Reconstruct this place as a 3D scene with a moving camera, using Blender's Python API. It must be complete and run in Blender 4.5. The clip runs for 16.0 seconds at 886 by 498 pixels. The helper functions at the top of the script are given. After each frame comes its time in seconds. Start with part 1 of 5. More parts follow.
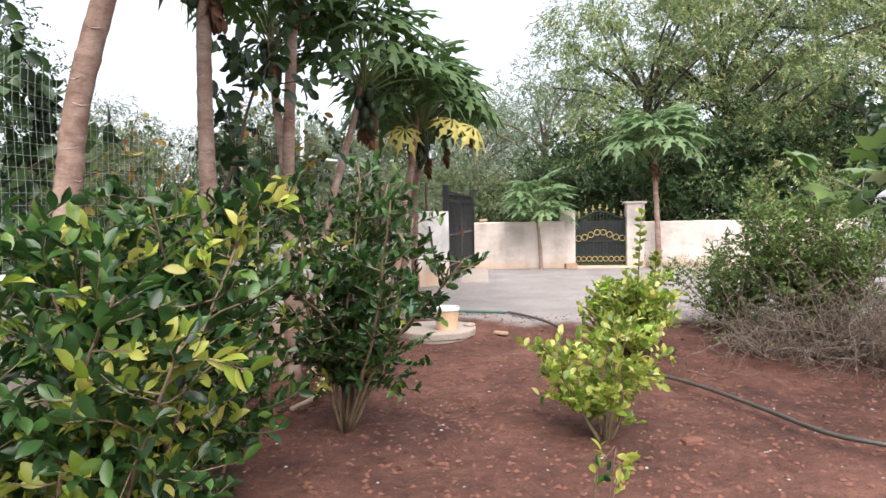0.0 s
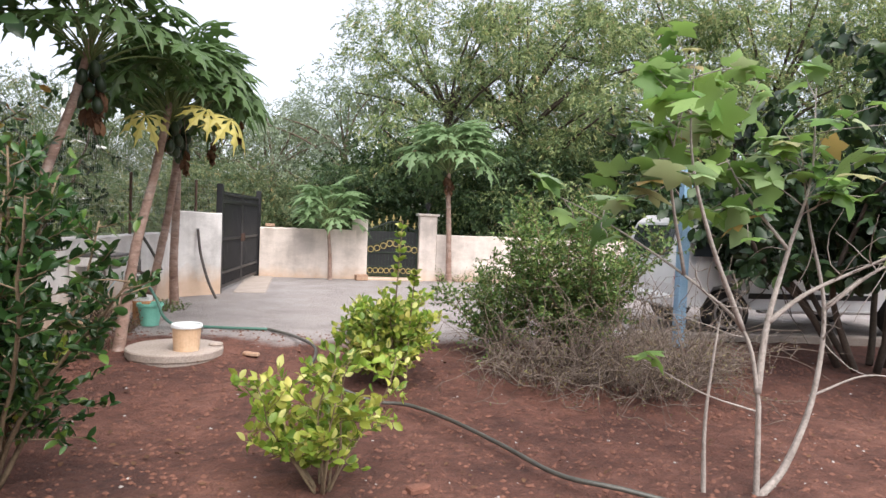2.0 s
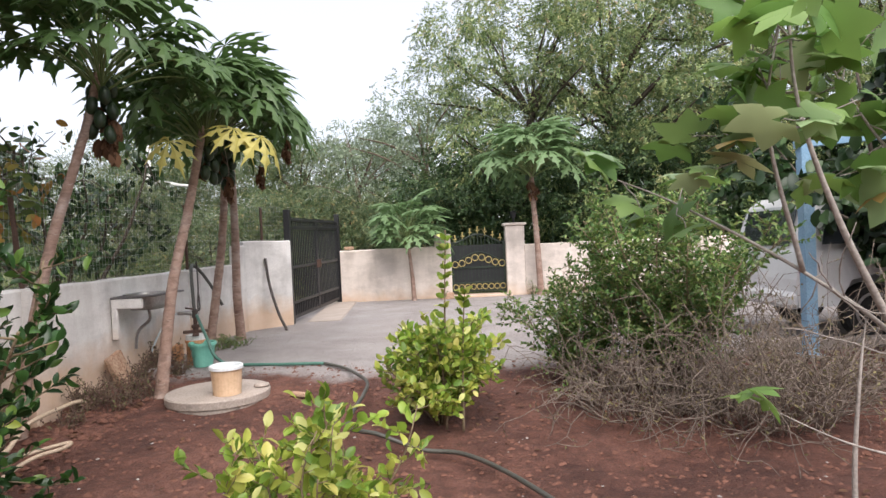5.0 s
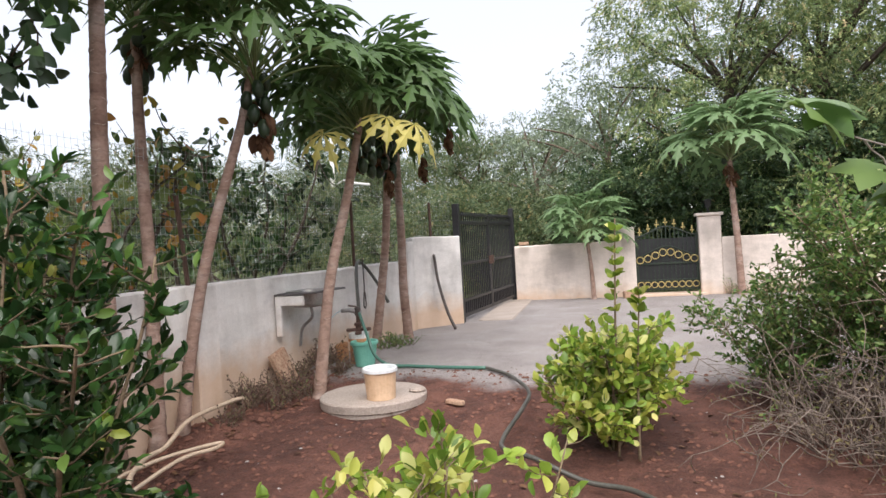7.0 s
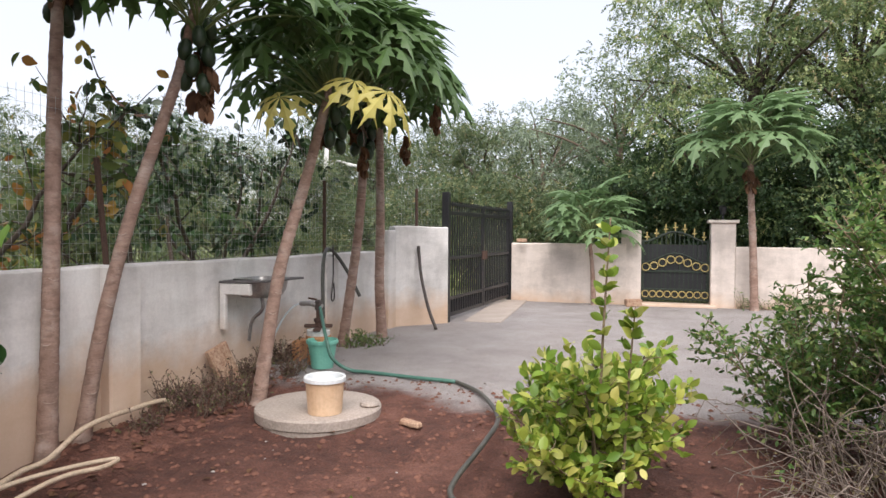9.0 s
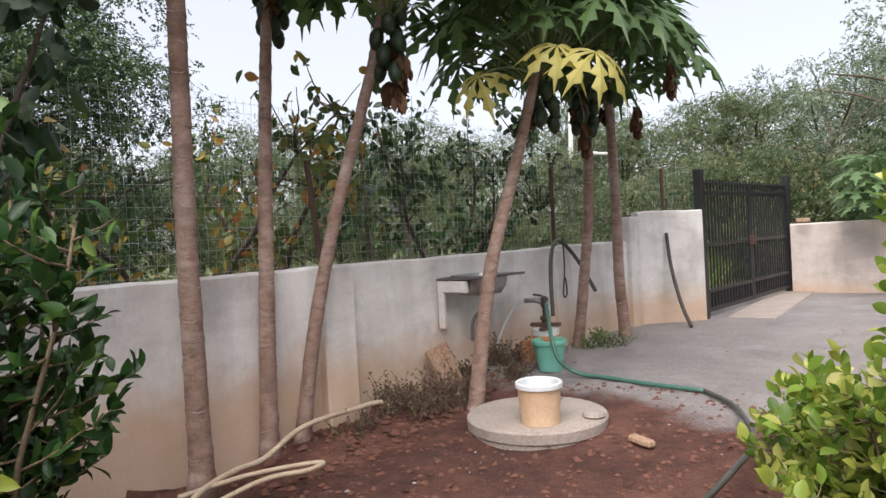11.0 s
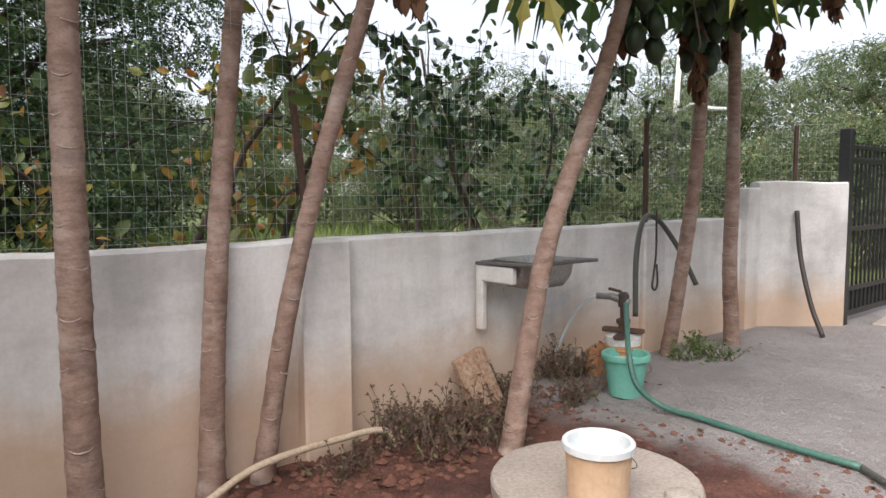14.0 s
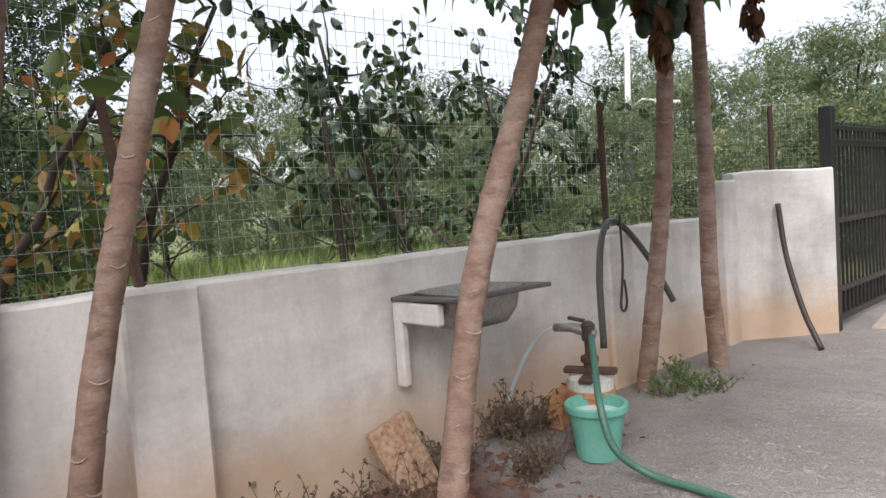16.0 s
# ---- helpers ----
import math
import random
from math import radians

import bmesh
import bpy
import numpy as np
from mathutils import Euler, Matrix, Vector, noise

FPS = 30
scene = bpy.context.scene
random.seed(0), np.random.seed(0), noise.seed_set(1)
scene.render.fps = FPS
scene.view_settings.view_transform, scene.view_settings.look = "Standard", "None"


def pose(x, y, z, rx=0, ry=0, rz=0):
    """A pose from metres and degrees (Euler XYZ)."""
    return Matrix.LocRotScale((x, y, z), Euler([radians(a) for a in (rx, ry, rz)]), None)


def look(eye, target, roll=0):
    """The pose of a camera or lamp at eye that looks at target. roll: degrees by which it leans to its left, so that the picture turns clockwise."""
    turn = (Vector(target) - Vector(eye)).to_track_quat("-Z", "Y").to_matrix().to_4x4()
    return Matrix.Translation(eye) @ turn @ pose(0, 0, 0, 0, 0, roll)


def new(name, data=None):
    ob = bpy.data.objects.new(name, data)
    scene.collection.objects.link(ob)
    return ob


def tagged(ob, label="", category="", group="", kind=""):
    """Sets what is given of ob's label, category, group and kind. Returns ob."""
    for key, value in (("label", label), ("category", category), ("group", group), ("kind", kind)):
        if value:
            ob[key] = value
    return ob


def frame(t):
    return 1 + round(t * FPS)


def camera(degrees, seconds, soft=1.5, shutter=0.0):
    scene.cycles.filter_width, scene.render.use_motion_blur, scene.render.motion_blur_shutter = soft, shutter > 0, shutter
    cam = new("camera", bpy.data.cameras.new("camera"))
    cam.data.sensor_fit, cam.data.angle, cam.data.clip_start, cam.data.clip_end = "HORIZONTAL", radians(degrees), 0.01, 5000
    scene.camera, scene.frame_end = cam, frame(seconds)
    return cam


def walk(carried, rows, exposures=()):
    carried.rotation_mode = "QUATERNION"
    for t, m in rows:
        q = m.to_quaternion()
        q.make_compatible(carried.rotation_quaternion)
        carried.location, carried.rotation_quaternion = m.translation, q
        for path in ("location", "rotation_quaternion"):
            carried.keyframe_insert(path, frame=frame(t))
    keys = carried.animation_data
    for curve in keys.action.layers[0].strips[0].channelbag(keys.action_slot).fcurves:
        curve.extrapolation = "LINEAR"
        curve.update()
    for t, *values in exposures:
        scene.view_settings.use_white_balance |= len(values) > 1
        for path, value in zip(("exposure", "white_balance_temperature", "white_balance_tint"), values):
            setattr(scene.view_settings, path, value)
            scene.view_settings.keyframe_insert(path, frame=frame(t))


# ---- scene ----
cam = camera(66.7, 16.0)
PATH = [
    (0, (0.803, -0.29, 1.451), (0.561, 1.692, 1.346), -1.0),
    (0.3, (0.883, -0.199, 1.444), (0.717, 1.791, 1.322), -3.4),
    (0.5, (0.861, -0.054, 1.519), (0.715, 1.941, 1.489), -4.2),
    (1, (1.007, 0.107, 1.537), (0.958, 2.098, 1.355), -5.9),
    (1.5, (1.329, 0.271, 1.55), (1.421, 2.266, 1.441), -1.7),
    (2, (1.469, 0.467, 1.501), (1.765, 2.443, 1.42), 2.3),
    (2.1, (1.486, 0.502, 1.508), (1.777, 2.481, 1.467), 2.2),
    (2.5, (1.513, 0.659, 1.496), (1.851, 2.628, 1.393), -0.3),
    (3, (1.631, 0.791, 1.499), (1.771, 2.783, 1.385), -5.5),
    (3.2, (1.663, 0.867, 1.509), (1.716, 2.864, 1.43), -1.5),
    (5.3, (2.131, 1.573, 1.451), (2.06, 3.572, 1.43), -3.3),
    (5.5, (2.119, 1.608, 1.465), (1.877, 3.592, 1.512), -2.7),
    (6, (2.156, 1.88, 1.444), (1.775, 3.841, 1.343), -1.1),
    (6.5, (2.135, 2.114, 1.429), (1.793, 4.083, 1.336), -2.0),
    (7, (2.237, 2.311, 1.408), (1.669, 4.228, 1.386), -3.4),
    (7.5, (2.366, 2.497, 1.417), (1.634, 4.358, 1.387), -0.9),
    (8, (2.322, 2.809, 1.361), (1.696, 4.708, 1.32), 0.2),
    (8.2, (2.27, 2.917, 1.407), (1.683, 4.827, 1.346), 0.3),
    (10.3, (2.299, 3.83, 1.415), (1.631, 5.715, 1.388), 0.7),
    (10.5, (2.277, 3.848, 1.402), (1.406, 5.647, 1.35), -1.3),
    (11, (2.346, 4.158, 1.316), (1.069, 5.697, 1.28), -3.2),
    (11.5, (2.345, 4.409, 1.404), (0.929, 5.818, 1.297), -1.4),
    (12, (2.163, 4.734, 1.413), (1.009, 6.364, 1.318), 0.4),
    (12.5, (2.054, 4.895, 1.416), (0.753, 6.414, 1.387), -4.1),
    (13, (1.925, 5.195, 1.373), (0.379, 6.464, 1.344), -2.2),
    (13.5, (1.794, 5.415, 1.33), (0.29, 6.728, 1.226), -1.2),
    (14, (1.542, 5.636, 1.395), (0.073, 6.984, 1.231), -0.3),
    (14.5, (1.358, 5.948, 1.373), (-0.179, 7.22, 1.234), -0.2),
    (15, (1.262, 6.156, 1.383), (-0.306, 7.389, 1.237), 2.0),
    (15.5, (1.079, 6.413, 1.409), (-0.308, 7.848, 1.285), 0.8),
    (16, (0.932, 6.622, 1.368), (-0.461, 8.052, 1.249), -4.1),
]
walk(cam, [(t, look(eye, target, roll)) for t, eye, target, roll in PATH], ((0, 0.97, 6500, 15), (1, 0.74, 6500, 16), (1.5, 0.84, 6500, 15), (2.5, 0.84, 6500, 15), (6, 0.68, 6500, 15), (8, 0.68, 6500, 15), (10.5, 0.54, 6500, 15), (12, 0.54, 6500, 15), (13.5, 0.66, 6500, 14), (15.5, 0.71, 6500, 13), (16, 0.72, 6500, 13)))

# ---- world and light: bright overcast afternoon ----
world = bpy.data.worlds.new("overcast")
scene.world = world
world.use_nodes = True
wn = world.node_tree
wn.nodes.clear()
w_out = wn.nodes.new("ShaderNodeOutputWorld")
w_add = wn.nodes.new("ShaderNodeAddShader")
w_sky = wn.nodes.new("ShaderNodeTexSky")
w_sky.sky_type, w_sky.sun_disc = "NISHITA", False
w_sky.sun_elevation, w_sky.sun_rotation = radians(52), radians(200)
w_b1 = wn.nodes.new("ShaderNodeBackground")
w_b1.inputs["Strength"].default_value = 0.05
w_b2 = wn.nodes.new("ShaderNodeBackground")
w_b2.inputs["Color"].default_value = (0.96, 0.97, 1.0, 1)
w_b2.inputs["Strength"].default_value = 0.53
wn.links.new(w_sky.outputs[0], w_b1.inputs["Color"])
wn.links.new(w_b1.outputs[0], w_add.inputs[0])
wn.links.new(w_b2.outputs[0], w_add.inputs[1])
wn.links.new(w_add.outputs[0], w_out.inputs[0])
sun_data = bpy.data.lights.new("sun", "SUN")
sun_data.energy, sun_data.angle, sun_data.color = 3.5, radians(60), (1.0, 0.96, 0.9)
sun = new("sun", sun_data)
sun.matrix_world = look((3, -6, 12), (0, 2, 0))


# ---- materials ----
def mat(name, base, rough=0.8, metal=0.0):
    m = bpy.data.materials.new(name)
    m.use_nodes = True
    b = m.node_tree.nodes["Principled BSDF"]
    b.inputs["Base Color"].default_value = (*base, 1)
    b.inputs["Roughness"].default_value, b.inputs["Metallic"].default_value = rough, metal
    return m


def node(m, kind, **values):
    n = m.node_tree.nodes.new("ShaderNode" + kind)
    for key, value in values.items():
        n.inputs[key.replace("_", " ")].default_value = value
    return n


def link(m, a, b):
    m.node_tree.links.new(a, b)


def ramp(m, fac, stops):
    n = m.node_tree.nodes.new("ShaderNodeValToRGB")
    e = n.color_ramp.elements
    e[0].position, e[0].color = stops[0][0], (*stops[0][1], 1)
    e[1].position, e[1].color = stops[-1][0], (*stops[-1][1], 1)
    for p, c in stops[1:-1]:
        k = e.new(p)
        k.color = (*c, 1)
    link(m, fac, n.inputs[0])
    return n.outputs[0]


def noise_out(m, scale, detail=4.0, rough=0.6, stretch=None, coord="Object"):
    tc = m.node_tree.nodes.new("ShaderNodeTexCoord")
    vec = tc.outputs[coord]
    if stretch:
        mp = m.node_tree.nodes.new("ShaderNodeMapping")
        mp.inputs["Scale"].default_value = stretch
        link(m, vec, mp.inputs[0])
        vec = mp.outputs[0]
    n = node(m, "TexNoise", Scale=scale, Detail=detail, Roughness=rough)
    link(m, vec, n.inputs["Vector"])
    return n.outputs["Fac"]


def mix(m, fac, a, b, mode="MIX"):
    n = m.node_tree.nodes.new("ShaderNodeMix")
    n.data_type, n.blend_type = "RGBA", mode
    for sock, v in ((n.inputs[0], fac), (n.inputs[6], a), (n.inputs[7], b)):
        if isinstance(v, (int, float)):
            sock.default_value = v
        elif isinstance(v, tuple):
            sock.default_value = (*v, 1)
        else:
            link(m, v, sock)
    return n.outputs[2]


def bump(m, height, strength=0.3, dist=0.02):
    n = node(m, "Bump", Strength=strength, Distance=dist)
    link(m, height, n.inputs["Height"])
    link(m, n.outputs[0], m.node_tree.nodes["Principled BSDF"].inputs["Normal"])


def base_of(m):
    return m.node_tree.nodes["Principled BSDF"].inputs["Base Color"]


def mottled(name, a, b, scale, rough=0.8, metal=0.0, fine=60.0, bumpy=0.3, dist=0.01, stretch=None, fleck=0.35):
    m = mat(name, a, rough, metal)
    big = ramp(m, noise_out(m, scale, 5, 0.6, stretch), [(0.3, a), (0.7, b)])
    small = noise_out(m, fine, 3, 0.6, stretch)
    col = mix(m, fleck, big, ramp(m, small, [(0.3, tuple(0.5 * c for c in a)), (0.7, tuple(min(1, 1.3 * c) for c in b))]))
    link(m, col, base_of(m))
    bump(m, small, bumpy, dist)
    return m


def leaf_mat(name, stops, gloss=0.45, through_light=0.3):
    m = mat(name, stops[0][1], gloss)
    t = m.node_tree
    geo = t.nodes.new("ShaderNodeNewGeometry")
    col = ramp(m, geo.outputs["Random Per Island"], stops)
    # shading of the leaf clumps, painted as dark noise over the leaf colour
    clump_shade = noise_out(m, 1.3, 3, 0.55)
    col = mix(m, 0.55, col, ramp(m, clump_shade, [(0.36, (0.32, 0.34, 0.34)), (0.62, (1.0, 1.0, 1.0))]), "MULTIPLY")
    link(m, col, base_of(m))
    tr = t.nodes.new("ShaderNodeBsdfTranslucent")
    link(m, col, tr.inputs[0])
    mx = t.nodes.new("ShaderNodeMixShader")
    mx.inputs[0].default_value = through_light
    link(m, t.nodes["Principled BSDF"].outputs[0], mx.inputs[1])
    link(m, tr.outputs[0], mx.inputs[2])
    link(m, mx.outputs[0], t.nodes["Material Output"].inputs[0])
    return m


CITRUS = leaf_mat("citrus_leaf_dark", [(0, (0.018, 0.05, 0.015)), (0.6, (0.042, 0.112, 0.027)), (0.9, (0.085, 0.19, 0.04)), (1, (0.18, 0.27, 0.05))], 0.32)
CITRUS_SHOOT = leaf_mat("citrus_shoot_leaf", [(0, (0.240, 0.368, 0.045)), (0.6, (0.480, 0.540, 0.090)), (1, (0.744, 0.667, 0.200))], 0.4, 0.4)
LIME = leaf_mat("lime_leaf", [(0, (0.134, 0.255, 0.032)), (0.5, (0.334, 0.484, 0.071)), (0.85, (0.601, 0.631, 0.128)), (1, (0.790, 0.790, 0.307))], 0.42, 0.4)
PAPAYA = leaf_mat("papaya_leaf", [(0, (0.052, 0.104, 0.031)), (1, (0.104, 0.187, 0.052))], 0.45, 0.35)
PAPAYA_PALE = leaf_mat("papaya_leaf_pale", [(0, (0.154, 0.264, 0.109)), (1, (0.231, 0.356, 0.158))], 0.5, 0.35)
YELLOWED = leaf_mat("papaya_leaf_yellow", [(0, (0.55, 0.48, 0.1)), (1, (0.66, 0.6, 0.2))], 0.5, 0.4)
DEAD = leaf_mat("dead_leaf", [(0, (0.075, 0.034, 0.015)), (1, (0.180, 0.090, 0.045))], 0.9, 0.1)
NEEM = leaf_mat("tree_leaf", [(0, (0.10, 0.17, 0.065)), (0.5, (0.24, 0.34, 0.13)), (0.93, (0.52, 0.58, 0.24)), (1, (0.62, 0.46, 0.26))], 0.5, 0.35)
NEEM_DARK = leaf_mat("tree_leaf_dark", [(0, (0.034, 0.074, 0.030)), (0.7, (0.081, 0.149, 0.054)), (1, (0.162, 0.230, 0.081))], 0.5, 0.3)
SILVERY = leaf_mat("tree_leaf_grey", [(0, (0.182, 0.252, 0.154)), (1, (0.420, 0.504, 0.336))], 0.6, 0.35)
THICKET = leaf_mat("thicket_leaf", [(0, (0.074, 0.122, 0.053)), (0.6, (0.158, 0.221, 0.095)), (0.95, (0.297, 0.321, 0.144)), (1, (0.42, 0.306, 0.124))], 0.5, 0.35)
BROAD = leaf_mat("broad_leaf_dark", [(0, (0.014, 0.036, 0.014)), (0.8, (0.042, 0.090, 0.030)), (1, (0.096, 0.168, 0.048))], 0.4, 0.25)
ORANGEY = leaf_mat("autumn_leaf", [(0, (0.065, 0.117, 0.033)), (0.6, (0.156, 0.208, 0.052)), (0.8, (0.468, 0.338, 0.065)), (1, (0.455, 0.169, 0.052))], 0.5, 0.3)
SHRUB = leaf_mat("shrub_leaf", [(0, (0.06, 0.14, 0.03)), (0.6, (0.15, 0.275, 0.065)), (1, (0.37, 0.44, 0.14))], 0.5, 0.35)
FIGLEAF = leaf_mat("fig_leaf", [(0, (0.132, 0.264, 0.060)), (0.6, (0.252, 0.408, 0.096)), (0.92, (0.360, 0.504, 0.264)), (1, (0.540, 0.360, 0.120))], 0.5, 0.4)
GRASS = leaf_mat("grass_blade", [(0, (0.168, 0.281, 0.074)), (0.7, (0.355, 0.487, 0.131)), (1, (0.674, 0.674, 0.262))], 0.6, 0.3)
WEED = leaf_mat("dry_weed_leaf", [(0, (0.126, 0.063, 0.056)), (0.7, (0.238, 0.140, 0.098)), (1, (0.168, 0.210, 0.070))], 0.8, 0.2)

BARK = mottled("bark_brown", (0.1, 0.07, 0.05), (0.2, 0.15, 0.11), 4, 0.9, 0, 40, 0.5)
BARK_DARK = mottled("bark_dark", (0.045, 0.035, 0.028), (0.1, 0.075, 0.055), 4, 0.9, 0, 40, 0.5)
STEM = mottled("citrus_stem", (0.13, 0.09, 0.055), (0.24, 0.18, 0.11), 8, 0.85, 0, 60, 0.3)
FIGBARK = mottled("fig_bark", (0.2, 0.17, 0.15), (0.4, 0.36, 0.32), 6, 0.85, 0, 50, 0.3)
TWIG = mottled("dry_twig", (0.095, 0.07, 0.052), (0.25, 0.2, 0.165), 5, 0.95, 0, 30, 0.2)
PETIOLE = mottled("petiole", (0.1, 0.15, 0.05), (0.17, 0.22, 0.08), 9, 0.5, 0, 60, 0.1)
FRUIT = mottled("papaya_fruit", (0.012, 0.026, 0.011), (0.026, 0.05, 0.018), 9, 0.45, 0, 60, 0.15)


def papaya_bark():
    m = mat("papaya_bark", (0.3, 0.24, 0.2), 0.85)
    big = ramp(m, noise_out(m, 2.6, 6, 0.7), [(0.3, (0.2, 0.115, 0.085)), (0.5, (0.35, 0.235, 0.185)), (0.7, (0.48, 0.39, 0.34))])
    scars = noise_out(m, 7, 4, 0.65, (1, 1, 2.4))
    col = mix(m, 0.5, big, ramp(m, scars, [(0.38, (0.45, 0.42, 0.4)), (0.5, (0.95, 0.93, 0.9)), (0.62, (1, 1, 1))]), "MULTIPLY")
    lines = noise_out(m, 11, 4, 0.65, (1, 1, 3.2))
    col = mix(m, 0.3, col, ramp(m, lines, [(0.38, (0.4, 0.34, 0.31)), (0.44, (1, 1, 1)), (0.6, (1, 1, 1)), (0.66, (1.4, 1.38, 1.36))]), "MULTIPLY")
    grain = noise_out(m, 90, 3, 0.6)
    col = mix(m, 0.3, col, ramp(m, grain, [(0.3, (0.5, 0.5, 0.5)), (0.7, (1, 1, 1))]), "MULTIPLY")
    link(m, col, base_of(m))
    bump(m, scars, 0.6, 0.02)
    return m


PAPAYA_BARK = papaya_bark()
SCAR = mottled("leaf_scar_bark", (0.26, 0.17, 0.13), (0.5, 0.41, 0.35), 14, 0.9, 0, 90, 0.3)


def plaster(name, tint, soil_h):
    """Limewashed render with weather streaks and a splash stain of red soil along its foot."""
    m = mat(name, tint, 0.9)
    cloud = noise_out(m, 1.1, 6, 0.62)
    streak = noise_out(m, 2.2, 4, 0.6, (1.6, 1.6, 0.25))
    fine = noise_out(m, 45, 4, 0.7)
    dark = tuple(0.74 * c for c in tint)
    col = ramp(m, cloud, [(0.34, dark), (0.5, tint), (0.75, tuple(min(0.86, 1.1 * c) for c in tint))])
    col = mix(m, 0.35, col, ramp(m, streak, [(0.35, (0.55, 0.53, 0.5)), (0.6, (1, 1, 1))]), "MULTIPLY")
    col = mix(m, 0.3, col, ramp(m, fine, [(0.35, (0.7, 0.7, 0.7)), (0.65, (1, 1, 1))]), "MULTIPLY")
    spots = noise_out(m, 5.5, 6, 0.75)
    col = mix(m, 0.35, col, ramp(m, spots, [(0.27, (0.3, 0.28, 0.26)), (0.36, (1, 1, 1))]), "MULTIPLY")
    trowel = noise_out(m, 3.2, 5, 0.7, (0.6, 0.6, 1.8))
    col = mix(m, 0.3, col, ramp(m, trowel, [(0.4, (0.68, 0.67, 0.65)), (0.56, (1, 1, 1))]), "MULTIPLY")
    geo = m.node_tree.nodes.new("ShaderNodeNewGeometry")
    sep = m.node_tree.nodes.new("ShaderNodeSeparateXYZ")
    link(m, geo.outputs["Position"], sep.inputs[0])
    rough_edge = node(m, "Math")
    rough_edge.operation = "MULTIPLY_ADD"
    rough_edge.inputs[1].default_value = 0.55
    link(m, noise_out(m, 2.6, 5, 0.65), rough_edge.inputs[0])
    link(m, sep.outputs[2], rough_edge.inputs[2])
    soil = ramp(m, rough_edge.outputs[0], [(soil_h, (0.8, 0.8, 0.8)), (soil_h + 0.34, (0, 0, 0))])
    col = mix(m, soil, col, mix(m, 0.15, (0.58, 0.36, 0.2), col, "MIX"))
    link(m, col, base_of(m))
    bump(m, fine, 0.35, 0.01)
    return m


WALL = plaster("limewashed_wall", (0.82, 0.79, 0.755), 0.5)
WALL_FAR = plaster("painted_far_wall", (0.78, 0.69, 0.62), 0.22)
CONCRETE = mottled("concrete", (0.3, 0.26, 0.22), (0.44, 0.37, 0.32), 3, 0.9, 0, 50, 0.3)
STEEL = mottled("dull_steel", (0.3, 0.29, 0.28), (0.48, 0.46, 0.44), 5, 0.4, 0.7, 60, 0.1)
STONE_SLAB = mottled("dark_slab", (0.07, 0.065, 0.065), (0.15, 0.14, 0.135), 5, 0.55, 0, 60, 0.2)
IRON_BLACK = mottled("black_painted_iron", (0.012, 0.012, 0.014), (0.03, 0.03, 0.032), 4, 0.45, 0.1, 60, 0.1)
IRON_GREEN = mottled("dark_green_iron", (0.012, 0.022, 0.016), (0.03, 0.045, 0.03), 4, 0.5, 0.1, 60, 0.1)
GOLD = mottled("gold_paint", (0.4, 0.3, 0.1), (0.56, 0.46, 0.2), 8, 0.5, 0.3, 60, 0.1)
RUST = mottled("rusty_iron", (0.06, 0.035, 0.028), (0.13, 0.075, 0.055), 6, 0.8, 0.2, 60, 0.3)
WIRE = mottled("galvanised_wire", (0.3, 0.32, 0.31), (0.44, 0.45, 0.44), 5, 0.5, 0.1, 60, 0.1)
HOSE_GREEN = mottled("green_hose", (0.045, 0.13, 0.1), (0.08, 0.19, 0.145), 5, 0.4, 0, 60, 0.1)
HOSE_DARK = mottled("dark_green_hose", (0.045, 0.048, 0.04), (0.095, 0.09, 0.075), 5, 0.45, 0, 60, 0.1)
HOSE_BLACK = mottled("black_hose", (0.022, 0.02, 0.02), (0.075, 0.055, 0.045), 5, 0.5, 0, 60, 0.1)
PVC = mottled("dusty_pipe", (0.42, 0.31, 0.21), (0.58, 0.46, 0.34), 4, 0.7, 0, 60, 0.1)
BUCKET_CREAM = mottled("stained_cream_plastic", (0.56, 0.36, 0.21), (0.72, 0.52, 0.35), 6, 0.55, 0, 40, 0.05, fleck=0.12)
BUCKET_IN = mottled("white_plastic", (0.66, 0.7, 0.7), (0.8, 0.82, 0.82), 6, 0.4, 0, 40, 0.05, fleck=0.08)
BUCKET_GREEN = mottled("aqua_plastic", (0.13, 0.4, 0.31), (0.19, 0.48, 0.38), 5, 0.45, 0, 40, 0.05, fleck=0.08)
CLAY = mottled("orange_clay", (0.42, 0.19, 0.08), (0.55, 0.29, 0.14), 5, 0.8, 0, 50, 0.3)
BRICK = mottled("worn_brick", (0.26, 0.11, 0.06), (0.5, 0.36, 0.25), 13, 0.95, 0, 40, 0.5, fleck=0.5)
WOOD = mottled("weathered_wood", (0.28, 0.22, 0.16), (0.42, 0.35, 0.27), 4, 0.9, 0, 40, 0.3, stretch=(1, 1, 6))
WATER = mat("water", (0.75, 0.82, 0.84), 0.08)
CAR_PAINT = mottled("white_car_paint", (0.66, 0.66, 0.66), (0.74, 0.74, 0.74), 2, 0.25, 0.1, 30, 0.02, fleck=0.05)
CAR_GLASS = mat("dark_car_glass", (0.03, 0.035, 0.04), 0.05)
RUBBER = mottled("tyre_rubber", (0.015, 0.015, 0.015), (0.035, 0.033, 0.03), 6, 0.9, 0, 50, 0.2)
LAMP_RED = mat("red_lens", (0.35, 0.02, 0.02), 0.2)
BLUE = mottled("faded_blue_paint", (0.16, 0.33, 0.5), (0.3, 0.46, 0.6), 5, 0.6, 0, 60, 0.1)
POLE = mottled("whitewashed_pole", (0.5, 0.5, 0.48), (0.7, 0.69, 0.66), 3, 0.8, 0, 40, 0.2)
